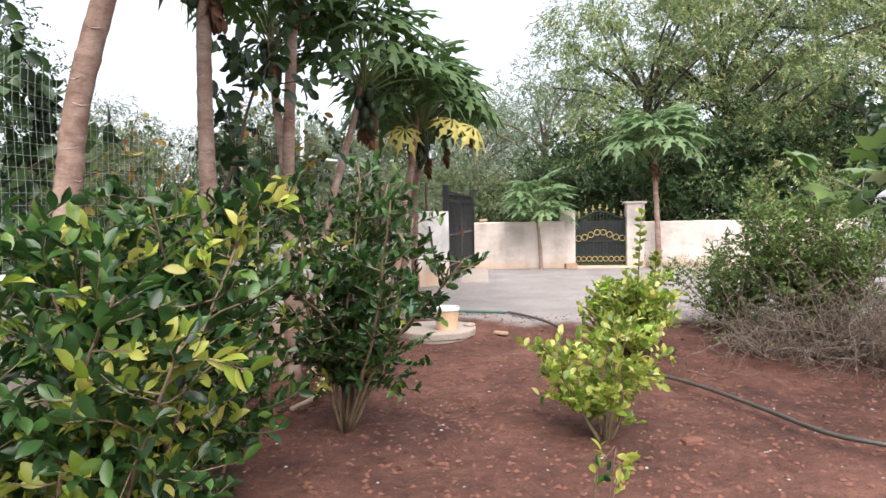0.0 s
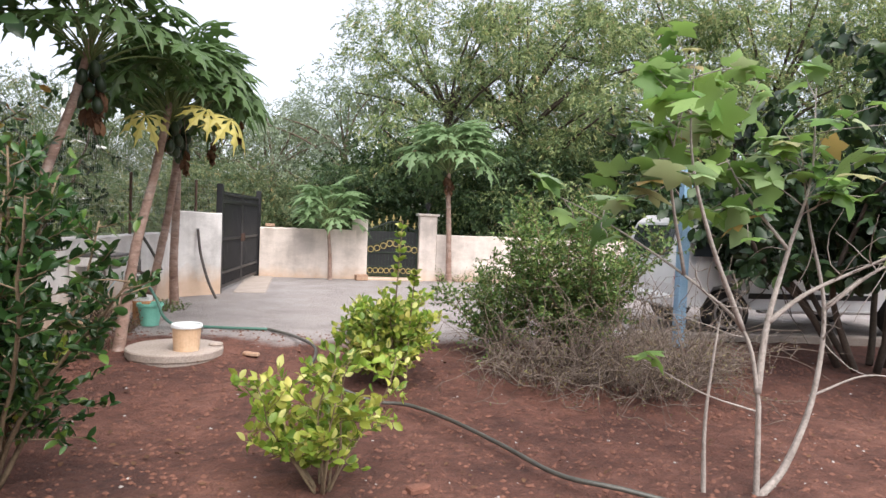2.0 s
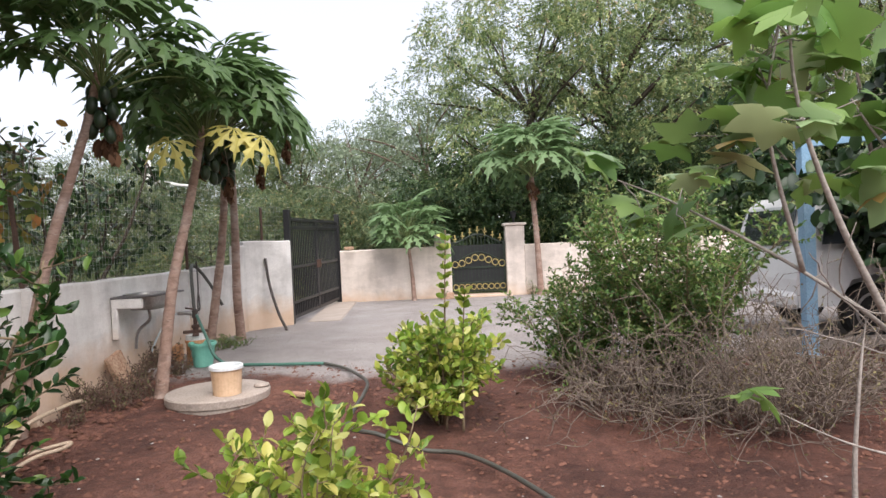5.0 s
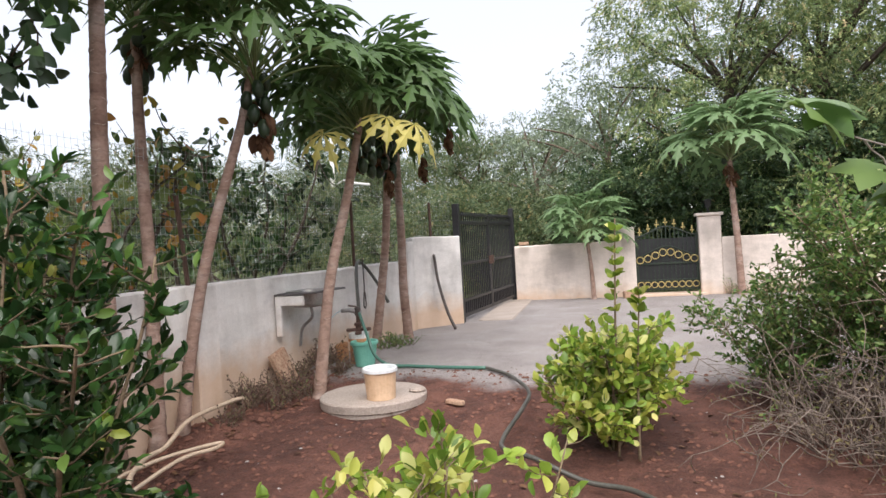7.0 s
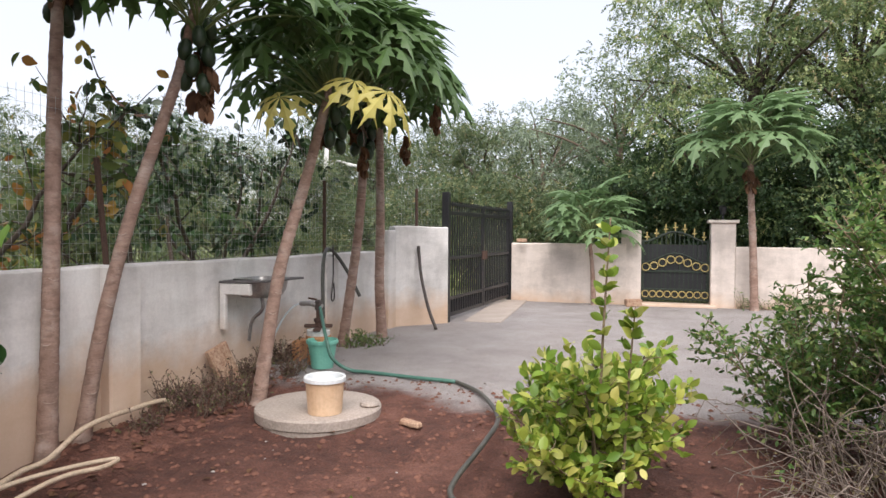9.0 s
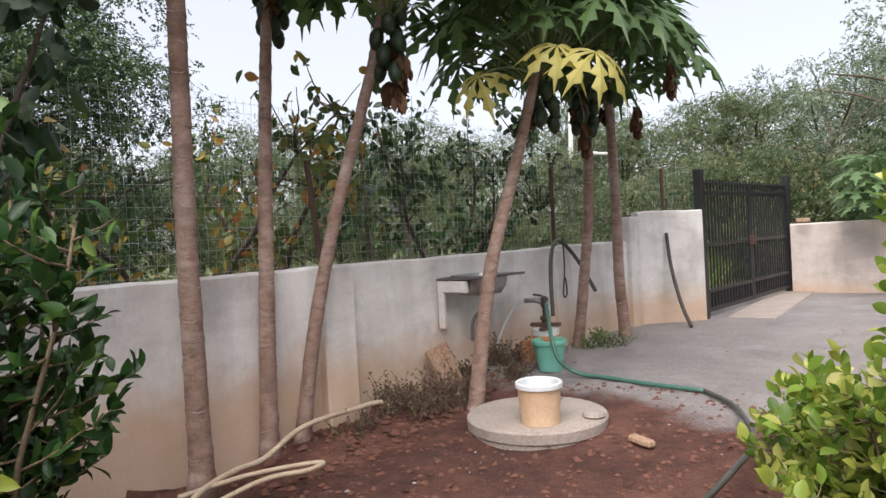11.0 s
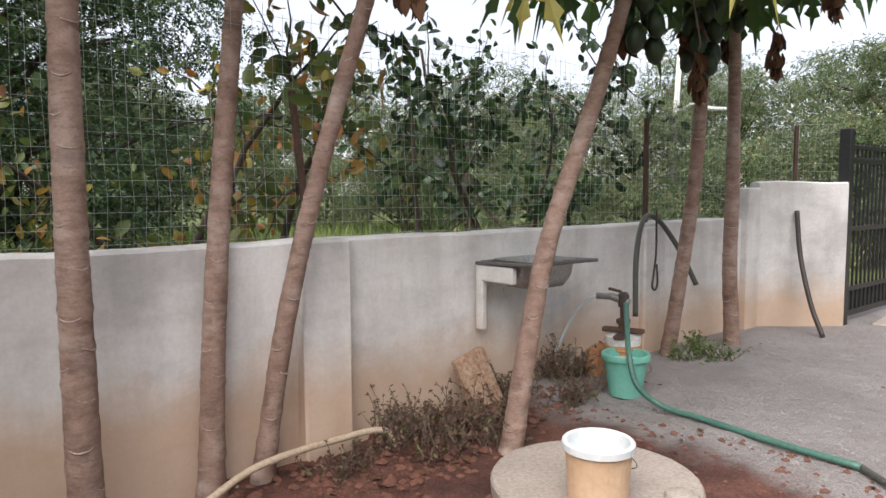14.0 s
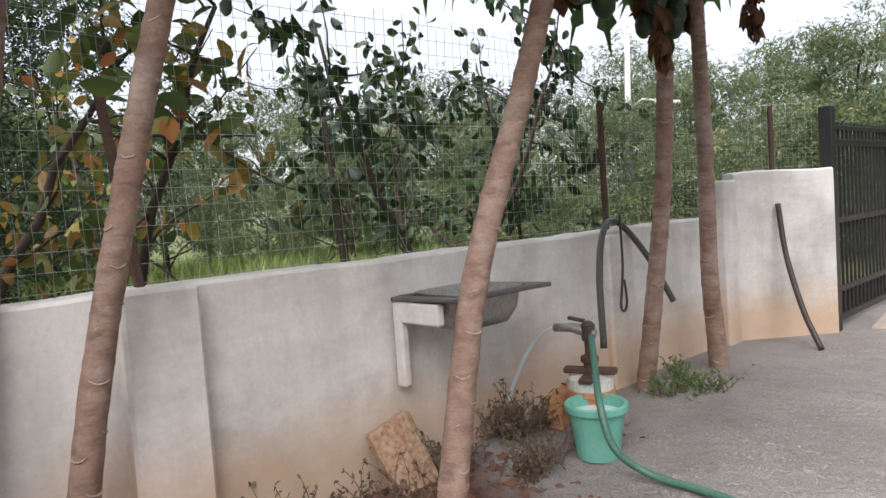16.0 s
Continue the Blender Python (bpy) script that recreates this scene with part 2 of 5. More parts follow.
PEBBLE = mottled("pebble", (0.24, 0.2, 0.18), (0.42, 0.39, 0.365), 9, 0.9, 0, 60, 0.2)
CLOD = mottled("soil_clod", (0.12, 0.05, 0.033), (0.2, 0.088, 0.058), 9, 0.95, 0, 60, 0.4)


def ground_mat():
    """Red garden soil, grey gravel yard and grassy earth outside, with uneven borders between them."""
    m = mat("earth", (0.2, 0.09, 0.06), 0.95)
    geo = m.node_tree.nodes.new("ShaderNodeNewGeometry")
    sep = m.node_tree.nodes.new("ShaderNodeSeparateXYZ")
    link(m, geo.outputs["Position"], sep.inputs[0])
    x, y = sep.outputs[0], sep.outputs[1]

    def math_node(op, a, b):
        n = node(m, "Math")
        n.operation = op
        for s, v in ((n.inputs[0], a), (n.inputs[1], b)):
            if isinstance(v, (int, float)):
                s.default_value = v
            else:
                link(m, v, s)
        return n.outputs[0]

    wobble = math_node("MULTIPLY", math_node("SUBTRACT", noise_out(m, 1.3, 5, 0.6), 0.5), 1.1)
    big = noise_out(m, 1.1, 7, 0.68)
    mid = noise_out(m, 7, 5, 0.65)
    fine = noise_out(m, 70, 4, 0.7)
    soil = ramp(m, big, [(0.32, (0.088, 0.036, 0.026)), (0.5, (0.168, 0.07, 0.048)), (0.7, (0.28, 0.128, 0.09))])
    soil = mix(m, 0.55, soil, ramp(m, mid, [(0.36, (0.36, 0.33, 0.32)), (0.58, (1, 1, 1))]), "MULTIPLY")
    soil = mix(m, 0.6, soil, ramp(m, fine, [(0.36, (0.3, 0.27, 0.25)), (0.6, (1.0, 1.0, 1.0))]), "MULTIPLY")
    grav = ramp(m, big, [(0.3, (0.31, 0.275, 0.26)), (0.7, (0.48, 0.45, 0.435))])
    grav = mix(m, 0.65, grav, ramp(m, noise_out(m, 95, 3, 0.75), [(0.36, (0.4, 0.38, 0.37)), (0.62, (1, 1, 1))]), "MULTIPLY")
    grass = ramp(m, mid, [(0.3, (0.1, 0.12, 0.04)), (0.6, (0.17, 0.2, 0.07)), (0.8, (0.24, 0.2, 0.1))])
    edge = math_node("ADD", math_node("SUBTRACT", y, math_node("MULTIPLY", math_node("ABSOLUTE", math_node("SUBTRACT", x, 2.0), 0), 0.08)), wobble)
    is_grav = ramp(m, math_node("SUBTRACT", edge, 8.72), [(0.0, (0, 0, 0)), (0.35, (1, 1, 1))])
    col = mix(m, is_grav, soil, grav)
    left = math_node("SUBTRACT", math_node("MULTIPLY", y, 0.08), x)
    out_l = ramp(m, math_node("SUBTRACT", left, 2.5), [(0.0, (0, 0, 0)), (0.05, (1, 1, 1))])
    out_f = ramp(m, math_node("SUBTRACT", y, 17.45), [(0.0, (0, 0, 0)), (0.05, (1, 1, 1))])
    col = mix(m, out_l, col, grass)
    col = mix(m, out_f, col, grass)
    link(m, col, base_of(m))
    h = node(m, "Math")
    h.operation = "MULTIPLY_ADD"
    h.inputs[1].default_value = 3.0
    link(m, mid, h.inputs[0])
    link(m, fine, h.inputs[2])
    bump(m, h.outputs[0], 0.9, 0.03)
    return m


GROUND = ground_mat()


# ---- building helpers ----
def mesh_of(name, verts, faces, material, smooth=False):
    me = bpy.data.meshes.new(name)
    me.from_pydata([tuple(v) for v in verts], [], faces)
    me.materials.append(material)
    if smooth:
        me.polygons.foreach_set("use_smooth", [True] * len(me.polygons))
    me.update()
    return me


def to_mesh(name, bm, material, smooth=False):
    me = bpy.data.meshes.new(name)
    bm.to_mesh(me)
    bm.free()
    me.materials.append(material)
    if smooth:
        me.polygons.foreach_set("use_smooth", [True] * len(me.polygons))
    return me


def part(name, data, material, parent, label="", smooth=False):
    me = to_mesh(name, data, material, smooth) if isinstance(data, bmesh.types.BMesh) else data
    ob = new(name, me)
    ob.parent = parent
    if label:
        ob["label"] = label
    return ob


def thing(name, at, label, category, group="", kind="", turn=0):
    ob = new(name)
    ob.matrix_world = pose(*at, 0, 0, turn)
    return tagged(ob, label, category, group, kind)


def box(size, at=(0, 0, 0), turn=(0, 0, 0), bevel=0.006, bm=None):
    bm = bm or bmesh.new()
    r = bmesh.ops.create_cube(bm, size=1, matrix=pose(*at, *turn) @ Matrix.Diagonal((*size, 1)))
    if bevel:
        edges = list({e for v in r["verts"] for e in v.link_edges})
        bmesh.ops.bevel(bm, geom=edges, offset=min(bevel, 0.3 * min(size)), segments=1, affect="EDGES")
    return bm


def tube_data(points, radii, sides=8, cap=True):
    """Verts and faces of a tube along a polyline."""
    pts = [Vector(p) for p in points]
    verts, faces = [], []
    ref = Vector((0.31, 0.17, 0.93))
    for i, p in enumerate(pts):
        d = (pts[min(i + 1, len(pts) - 1)] - pts[max(i - 1, 0)]).normalized()
        if abs(d.dot(ref)) > 0.97:
            ref = Vector((0.9, 0.3, 0.1))
        a = d.cross(ref).normalized()
        ref = a.cross(d).normalized()
        b = d.cross(a)
        for k in range(sides):
            th = 2 * math.pi * k / sides
            verts.append(p + float(radii[i]) * (math.cos(th) * a + math.sin(th) * b))
    for i in range(len(pts) - 1):
        for k in range(sides):
            k2 = (k + 1) % sides
            faces.append((i * sides + k, i * sides + k2, (i + 1) * sides + k2, (i + 1) * sides + k))
    if cap:
        faces.append(tuple(range(sides))[::-1])
        faces.append(tuple((len(pts) - 1) * sides + k for k in range(sides)))
    return verts, faces


def tubes(name, lines, material, sides=6):
    verts, faces = [], []
    for pts, radii in lines:
        v, f = tube_data(pts, radii, sides)
        o = len(verts)
        verts += v
        faces += [tuple(i + o for i in q) for q in f]
    return mesh_of(name, verts, faces, material, True)


def smooth_line(points, n=8):
    """A Catmull-Rom line through the points."""
    p = [Vector(q) for q in points]
    p = [2 * p[0] - p[1]] + p + [2 * p[-1] - p[-2]]
    out = []
    for i in range(1, len(p) - 2):
        for k in range(n):
            t = k / n
            out.append(0.5 * (2 * p[i] + (p[i + 1] - p[i - 1]) * t + (2 * p[i - 1] - 5 * p[i] + 4 * p[i + 1] - p[i + 2]) * t * t
                              + (3 * p[i] - p[i - 1] - 3 * p[i + 1] + p[i + 2]) * t ** 3))
    out.append(p[-2])
    return out


def lathe(profile, sides=32, cap=True):
    bm = bmesh.new()
    rings = [[bm.verts.new((r * math.cos(2 * math.pi * k / sides), r * math.sin(2 * math.pi * k / sides), z)) for k in range(sides)] for r, z in profile]
    for a, b in zip(rings, rings[1:]):
        for k in range(sides):
            k2 = (k + 1) % sides
            bm.faces.new((a[k], a[k2], b[k2], b[k]))
    if cap:
        bm.faces.new(rings[0][::-1])
        bm.faces.new(rings[-1])
    return bm


LEAF_OVAL = (np.array([(0, 0, 0), (0.22, 0, -0.02), (0.48, 0, -0.03), (0.74, 0, -0.07), (0.92, 0, -0.13), (1, 0, -0.17),
                       (0.16, 0.27, 0.03), (0.45, 0.46, 0.06), (0.74, 0.38, 0.02), (0.92, 0.16, -0.09),
                       (0.16, -0.27, 0.03), (0.45, -0.46, 0.06), (0.74, -0.38, 0.02), (0.92, -0.16, -0.09)], float),
             [(0, 1, 6), (1, 2, 7, 6), (2, 3, 8, 7), (3, 4, 9, 8), (4, 5, 9), (0, 10, 1), (1, 10, 11, 2), (2, 11, 12, 3), (3, 12, 13, 4), (4, 13, 5)])
LEAF_KITE = (np.array([(0, 0, 0), (0.5, 0.4, 0.06), (1, 0, -0.12), (0.5, -0.4, 0.06)], float), [(0, 1, 2), (0, 2, 3)])
LEAF_SPRAY = (np.array([(0, 0, 0), (0.3, 0.16, 0.0), (0.5, 0.03, -0.02), (0.62, 0.34, -0.1), (0.75, 0.05, -0.08), (1, 0.1, -0.25),
                        (0.3, -0.2, 0.0), (0.62, -0.3, -0.08), (0.95, -0.28, -0.2)], float), [(0, 1, 2), (2, 3, 4), (2, 4, 5), (0, 2, 6), (2, 7, 4), (4, 8, 5)])
BLADE = (np.array([(0, 0.5, 0), (0, -0.5, 0), (0.6, 0.35, 0.1), (0.6, -0.35, 0.1), (1, 0, 0.35)], float), [(0, 1, 3, 2), (2, 3, 4)])


def lobed_outline(lobes=5, cut=0.45, droop=0.25):
    """A hand-shaped leaf with the given number of lobes, as a template."""
    v, f = [(0, 0, 0)], []
    spread = math.radians(250)
    for i in range(lobes):
        a = -spread / 2 + spread * i / (lobes - 1)
        ln = 0.62 + 0.38 * math.cos(a * 0.55)
        gap = spread / (lobes - 1) / 2
        c, s = math.cos(a), math.sin(a)
        o = len(v)
        v.append((cut * ln * math.cos(a - gap), cut * ln * math.sin(a - gap), -0.05))
        v.append((0.75 * ln * math.cos(a - gap * 0.55), 0.75 * ln * math.sin(a - gap * 0.55), -droop * 0.5))
        v.append((ln * c, ln * s, -droop))
        v.append((0.75 * ln * math.cos(a + gap * 0.55), 0.75 * ln * math.sin(a + gap * 0.55), -droop * 0.5))
        v.append((cut * ln * math.cos(a + gap), cut * ln * math.sin(a + gap), -0.05))
        v.append((0.55 * ln * c, 0.55 * ln * s, 0.02 - droop * 0.2))
        f += [(0, o, o + 5), (o, o + 1, o + 5), (o + 1, o + 2, o + 5), (o + 2, o + 3, o + 5), (o + 3, o + 4, o + 5), (0, o + 5, o + 4)]
    return np.array(v, float), f


LEAF_FIG = lobed_outline(5, 0.62, 0.2)


def leaf_cloud(name, pos, axis, length, width, template, material, rng, upward=0.6):
    """One mesh of many leaves: each starts at pos, points along axis and faces more or less up."""
    pos, axis = np.asarray(pos, float), np.asarray(axis, float)
    n = len(pos)
    axis = axis / np.maximum(1e-6, np.linalg.norm(axis, axis=1))[:, None]
    up = rng.normal(0, 1 - upward, (n, 3)) + np.array((0, 0, upward))
    side = np.cross(up, axis)
    side /= np.maximum(1e-6, np.linalg.norm(side, axis=1))[:, None]
    nor = np.cross(axis, side)
    tv, tf = template
    k = len(tv)
    length = np.broadcast_to(length, (n,)).astype(float)
    width = np.broadcast_to(width, (n,)).astype(float)
    v = (pos[:, None, :] + tv[None, :, 0, None] * (axis * length[:, None])[:, None, :]
         + tv[None, :, 1, None] * (side * (length * width)[:, None])[:, None, :]
         + tv[None, :, 2, None] * (nor * length[:, None])[:, None, :]).reshape(-1, 3)
    sizes = np.array([len(q) for q in tf])
    loops = np.concatenate([np.array(q) for q in tf])
    idx = (loops[None, :] + (np.arange(n) * k)[:, None]).reshape(-1)
    tot = np.tile(sizes, n)
    me = bpy.data.meshes.new(name)
    me.vertices.add(len(v))
    me.vertices.foreach_set("co", v.astype(np.float32).ravel())
    me.loops.add(len(idx))
    me.loops.foreach_set("vertex_index", idx.astype(np.int32))
    me.polygons.add(len(tot))
    me.polygons.foreach_set("loop_start", (np.cumsum(tot) - tot).astype(np.int32))
    me.polygons.foreach_set("loop_total", tot.astype(np.int32))
    me.materials.append(material)
    me.update(calc_edges=True)
    return me


def wander(start, direction, length, steps, rng, lift=0.0, jitter=0.12):
    """A twig: a line that wanders from start."""
    p, d = np.array(start, float), np.array(direction, float)
    d /= np.linalg.norm(d)
    out = [p.copy()]
    for _ in range(steps):
        d = d + rng.normal(0, jitter, 3) + np.array((0, 0, lift))
        d /= np.linalg.norm(d)
        p = p + d * length / steps
        out.append(p.copy())
    return out


def hgt(x, y):
    """Height of the ground: the yard and everything outside lie at zero, the garden dips gently towards its near end."""
    if x < -2.0 + 0.08 * (y - 6):
        return 0.0
    t = min(1.0, max(0.0, (9.6 - y) / 3.1))
    return -0.29 * t


# ---- the large structure ----
def wall_x(y):
    """Inner face of the side wall."""
    return -1.79 + 0.08 * (y - 8.0)


def make_ground():
    xs = sorted(set([-400, -150, -60, -30, -18, -10, -6] + [round(-4 + 0.08 * i, 3) for i in range(188)] + [12, 14, 18, 30, 60, 150, 400]))
    ys = sorted(set([-400, -150, -60, -25, -10, -5, -3] + [round(-2 + 0.08 * i, 3) for i in range(184)] + [14, 16, 18, 20, 30, 60, 150, 400]))
    verts, faces = [], []
    for y in ys:
        for x in xs:
            z = hgt(x, y)
            if -3.9 < x < 11 and -2 < y < 9.6:
                z += 0.035 * noise.noise((x * 1.1, y * 1.1, 0.3)) + 0.02 * noise.noise((x * 3.7, y * 3.7, 2.0)) + 0.012 * noise.noise((x * 8.3, y * 8.3, 4.0))
                near = max(0.0, 1 - abs(x - wall_x(y) - 0.25) / 0.5)
                z += 0.09 * near * (0.6 + 0.6 * noise.noise((x * 2, y * 2, 5)))
            elif -3.9 < x < 11 and y < 17:
                z += 0.008 * noise.noise((x * 2, y * 2, 0.3))
            verts.append((x, y, z))
    w = len(xs)
    for j in range(len(ys) - 1):
        for i in range(w - 1):
            a = j * w + i
            faces.append((a, a + 1, a + w + 1, a + w))
    g = new("ground", mesh_of("ground", verts, faces, GROUND, True))
    tagged(g, "red garden soil with a grey gravel yard and grassy field beyond", "ground", kind="structure")


make_ground()


def rough_wall(name, a, b, h0, h1, thick, material, label, steps=40, lumps=0.012):
    """A plastered masonry wall from a to b (plan), its inner face on that line, with an uneven top."""
    a, b = Vector((*a, 0)), Vector((*b, 0))
    d = b - a
    n = Vector((-d.y, d.x, 0)).normalized()
    verts, faces = [], []
    rows = 8
    for i in range(steps + 1):
        t = i / steps
        p = a + d * t
        h = h0 + (h1 - h0) * t + 0.012 * noise.noise((p.x * 3, p.y * 3, 7)) + 0.008 * noise.noise((p.x * 11, p.y * 11, 3))
        ring = []
        for k in range(rows + 1):
            z = -0.5 + (h - 0.015 + 0.5) * k / rows
            o = lumps * noise.noise((p.x * 1.5, p.y * 1.5, z * 1.5))
            ring.append(p + n * o + Vector((0, 0, z)))
        ring.append(p + n * 0.025 + Vector((0, 0, h)))
        ring.append(p + n * (thick - 0.025) + Vector((0, 0, h)))
        ring.append(p + n * thick + Vector((0, 0, h - 0.02)))
        ring.append(p + n * thick + Vector((0, 0, -0.5)))
        verts += ring
    m = rows + 5
    for i in range(steps):
        for k in range(m - 1):
            faces.append((i * m + k, (i + 1) * m + k, (i + 1) * m + k + 1, i * m + k + 1))
    faces.append(tuple(range(m)))
    faces.append(tuple(steps * m + k for k in range(m))[::-1])
    return tagged(new(name, mesh_of(name, verts, faces, material)), label, "wall", kind="structure")


wall_side = rough_wall("wall_west", (wall_x(-8), -8), (wall_x(12.72), 12.72), 1.12, 1.13, 0.22, WALL, "low limewashed boundary wall stained by red soil at its foot", 160)
wall_wing = rough_wall("wall_wing", (-1.36, 12.70), (-0.74, 13.37), 1.50, 1.50, 0.22, WALL, "taller white plastered wing wall beside the black gate", 14)
wall_far = rough_wall("wall_north", (1.80, 17.34), (-0.50, 17.34), 1.21, 1.20, 0.2, WALL_FAR, "cream plastered boundary wall beside the yard", 30)
wall_far_b = rough_wall("wall_north_east", (16.0, 17.34), (3.80, 17.34), 1.16, 1.17, 0.2, WALL_FAR, "cream plastered boundary wall running behind the shrubs", 60)


def pilaster(y, width, height, proud, label):
    bm = box((proud + 0.1, width, height + 0.5), (0, 0, (height - 0.5) / 2), bevel=0.015)
    p = new("wall_pilaster", to_mesh("wall_pilaster", bm, WALL))
    p.matrix_world = pose(wall_x(y) + proud / 2 - 0.05, y, 0, 0, 0, -4.57)
    return tagged(p, label, "pilaster", kind="structure")


pilaster(7.74, 0.31, 1.135, 0.1, "plastered wall pilaster")
pilaster(10.95, 0.3, 1.1, 0.05, "plastered wall pilaster with dark stains")
pilaster(12.58, 0.24, 1.44, 0.08, "plastered end pilaster with a chipped cap")
pilaster(3.9, 0.31, 1.13, 0.06, "plastered wall pilaster")


def gate_pillar(x0, x1, h, capped):
    w = x1 - x0
    t = thing("gate_pillar", ((x0 + x1) / 2, 17.36, 0), "cream plastered gate pillar with soil stains at its foot", "pillar", "gate pillars", "structure")
    part("shaft", box((w, 0.42, h + 0.3), (0, 0, h / 2 - 0.15), bevel=0.015), WALL_FAR, t)
    if capped:
        part("cap", box((w + 0.1, 0.52, 0.06), (0, 0, h + 0.03), bevel=0.012), WALL_FAR, t)
        lamp = thing("pillar_lamp", ((x0 + x1) / 2, 17.36, h + 0.06), "small dark metal lamp on the pillar cap", "lamp")
        part("stem", lathe([(0.05, 0), (0.02, 0.02), (0.018, 0.1), (0.04, 0.11)], 10), IRON_BLACK, lamp)
        part("shade", lathe([(0.045, 0.11), (0.075, 0.24), (0.08, 0.25), (0.03, 0.29)], 10), IRON_BLACK, lamp)
    return t


gate_pillar(1.70, 2.08, 1.48, False)
gate_pillar(3.36, 3.80, 1.62, True)
step = new("gate_threshold", to_mesh("gate_threshold", box((1.5, 0.5, 0.1), (2.72, 17.25, 0.0), bevel=0.015), WALL_FAR))
tagged(step, "reddish soil-stained threshold under the small gate", "threshold", kind="structure")
ramp_slab = new("gate_ramp", to_mesh("gate_ramp", box((0.6, 3.5, 0.04), (-0.36, 15.4, 0.0), (0, 0, 3.5), 0.02), CONCRETE))
tagged(ramp_slab, "pale concrete strip in front of the black gate", "ramp", kind="structure")


def vehicle_gate():
    """Two black leaves of upright bars between square posts."""
    a, b = Vector((-0.80, 13.46, 0)), Vector((-0.56, 17.24, 0))
    d = (b - a).normalized()
    ang = math.degrees(math.atan2(d.y, d.x))
    t = thing("double_gate", a, "closed black iron double gate of upright bars", "gate", turn=ang)
    total = (b - a).length
    for x, h in ((0.0, 2.04), (total, 2.06)):
        part("post", box((0.11, 0.11, h + 0.2), (x, 0, h / 2 - 0.1), bevel=0.006), IRON_BLACK, t)
    half = (total - 0.2) / 2
    for s in range(2):
        x0 = 0.09 + s * (half + 0.02)
        leaf = new("gate_leaf")
        leaf.parent = t
        leaf.location = (x0, 0, 0)
        f = bmesh.new()
        for z, th in ((0.1, 0.06), (0.36, 0.05), (1.0, 0.05), (1.72, 0.06), (1.86, 0.04)):
            box((half, 0.04, th), (half / 2, 0, z), bevel=0.004, bm=f)
        for x in (0.03, half - 0.03):
            box((0.06, 0.045, 1.8), (x, 0, 0.98), bevel=0.004, bm=f)
        part("gate_frame", f, IRON_BLACK, leaf)
        bar = to_mesh("bar", box((0.021, 0.021, 1.78), (0, 0, 1.02), bevel=0), IRON_BLACK)
        n = 15
        for i in range(n):
            o = part("bar", bar, None, leaf)
            o.location.x = 0.08 + (half - 0.16) * i / (n - 1)
        part("kick_panel", box((half - 0.1, 0.012, 0.26), (half / 2, 0.012, 0.22), bevel=0), IRON_BLACK, leaf)
        part("handle", box((0.03, 0.09, 0.16), (0.05 if s else half - 0.05, -0.03, 1.0), bevel=0.005), RUST, leaf)


vehicle_gate()


def ring_data(r, thick, at, sides=14):
    pts = [(at[0] + r * math.cos(2 * math.pi * k / sides), at[1], at[2] + r * math.sin(2 * math.pi * k / sides)) for k in range(sides + 1)]
    return pts, [thick] * len(pts)


def foot_gate():
    """A dark green wrought gate with an arched top, gold rings and gold finials."""
    w = 1.26
    t = thing("garden_gate", (2.72, 17.36, 0.07), "closed dark green wrought-iron gate with gold rings and finials", "gate")
    part("stile", box((0.045, 0.045, 1.2), (-w / 2 + 0.02, 0, 0.62), bevel=0.004), IRON_GREEN, t)
    part("stile", box((0.045, 0.045, 1.2), (w / 2 - 0.02, 0, 0.62), bevel=0.004), IRON_GREEN, t)

    def arch(u):
        return 1.18 + 0.2 * math.cos(u * math.pi / 2) ** 2

    line = [(u * w / 2, 0, arch(u)) for u in np.linspace(-1, 1, 21)]
    part("arch_rail", tubes("arch_rail", [(line, [0.02] * 21)], IRON_GREEN, 8), None, t)
    for z in (0.06, 0.24, 0.6):
        part("rail", box((w, 0.03, 0.035), (0, 0, z), bevel=0.003), IRON_GREEN, t)
    line = [(u * w / 2, 0, arch(u) - 0.42) for u in np.linspace(-1, 1, 21)]
    part("rail", tubes("rail", [(line, [0.014] * 21)], IRON_GREEN, 6), None, t)
    n = 15
    for i in range(n):
        u = -1 + 2 * (i + 0.5) / n
        h = arch(u)
        part("bar", box((0.018, 0.018, h - 0.02), (u * w / 2, 0, h / 2), bevel=0), IRON_GREEN, t)
    part("backing_sheet", box((w - 0.06, 0.006, 1.1), (0, 0.03, 0.58), bevel=0), IRON_BLACK, t, "dark sheet behind the bars")
    for i in range(8):
        u = -0.87 + 1.74 * i / 7
        z = 0.68 + 0.16 * math.cos(u * math.pi / 2) ** 3
        part("gold_ring", tubes("gold_ring", [ring_data(0.072, 0.011, (u * w / 2, -0.03, z))], GOLD, 6), None, t, "gold painted ring")
    for i in range(9):
        u = -0.88 + 1.76 * i / 8
        part("gold_ring", tubes("gold_ring", [ring_data(0.062, 0.01, (u * w / 2, -0.03, 0.15))], GOLD, 6), None, t, "gold painted ring")
    for i in range(7):
        u = -0.84 + 1.68 * i / 6
        z = arch(u)
        fin = bmesh.new()
        box((0.016, 0.016, 0.12), (0, 0, 0.06), bevel=0, bm=fin)
        box((0.085, 0.016, 0.03), (0, 0, 0.085), bevel=0.006, bm=fin)
        box((0.03, 0.018, 0.07), (0, 0, 0.15), bevel=0.01, bm=fin)
        o = part("finial", fin, GOLD, t, "gold cross-shaped finial")
        o.location = (u * w / 2, 0, z)


foot_gate()


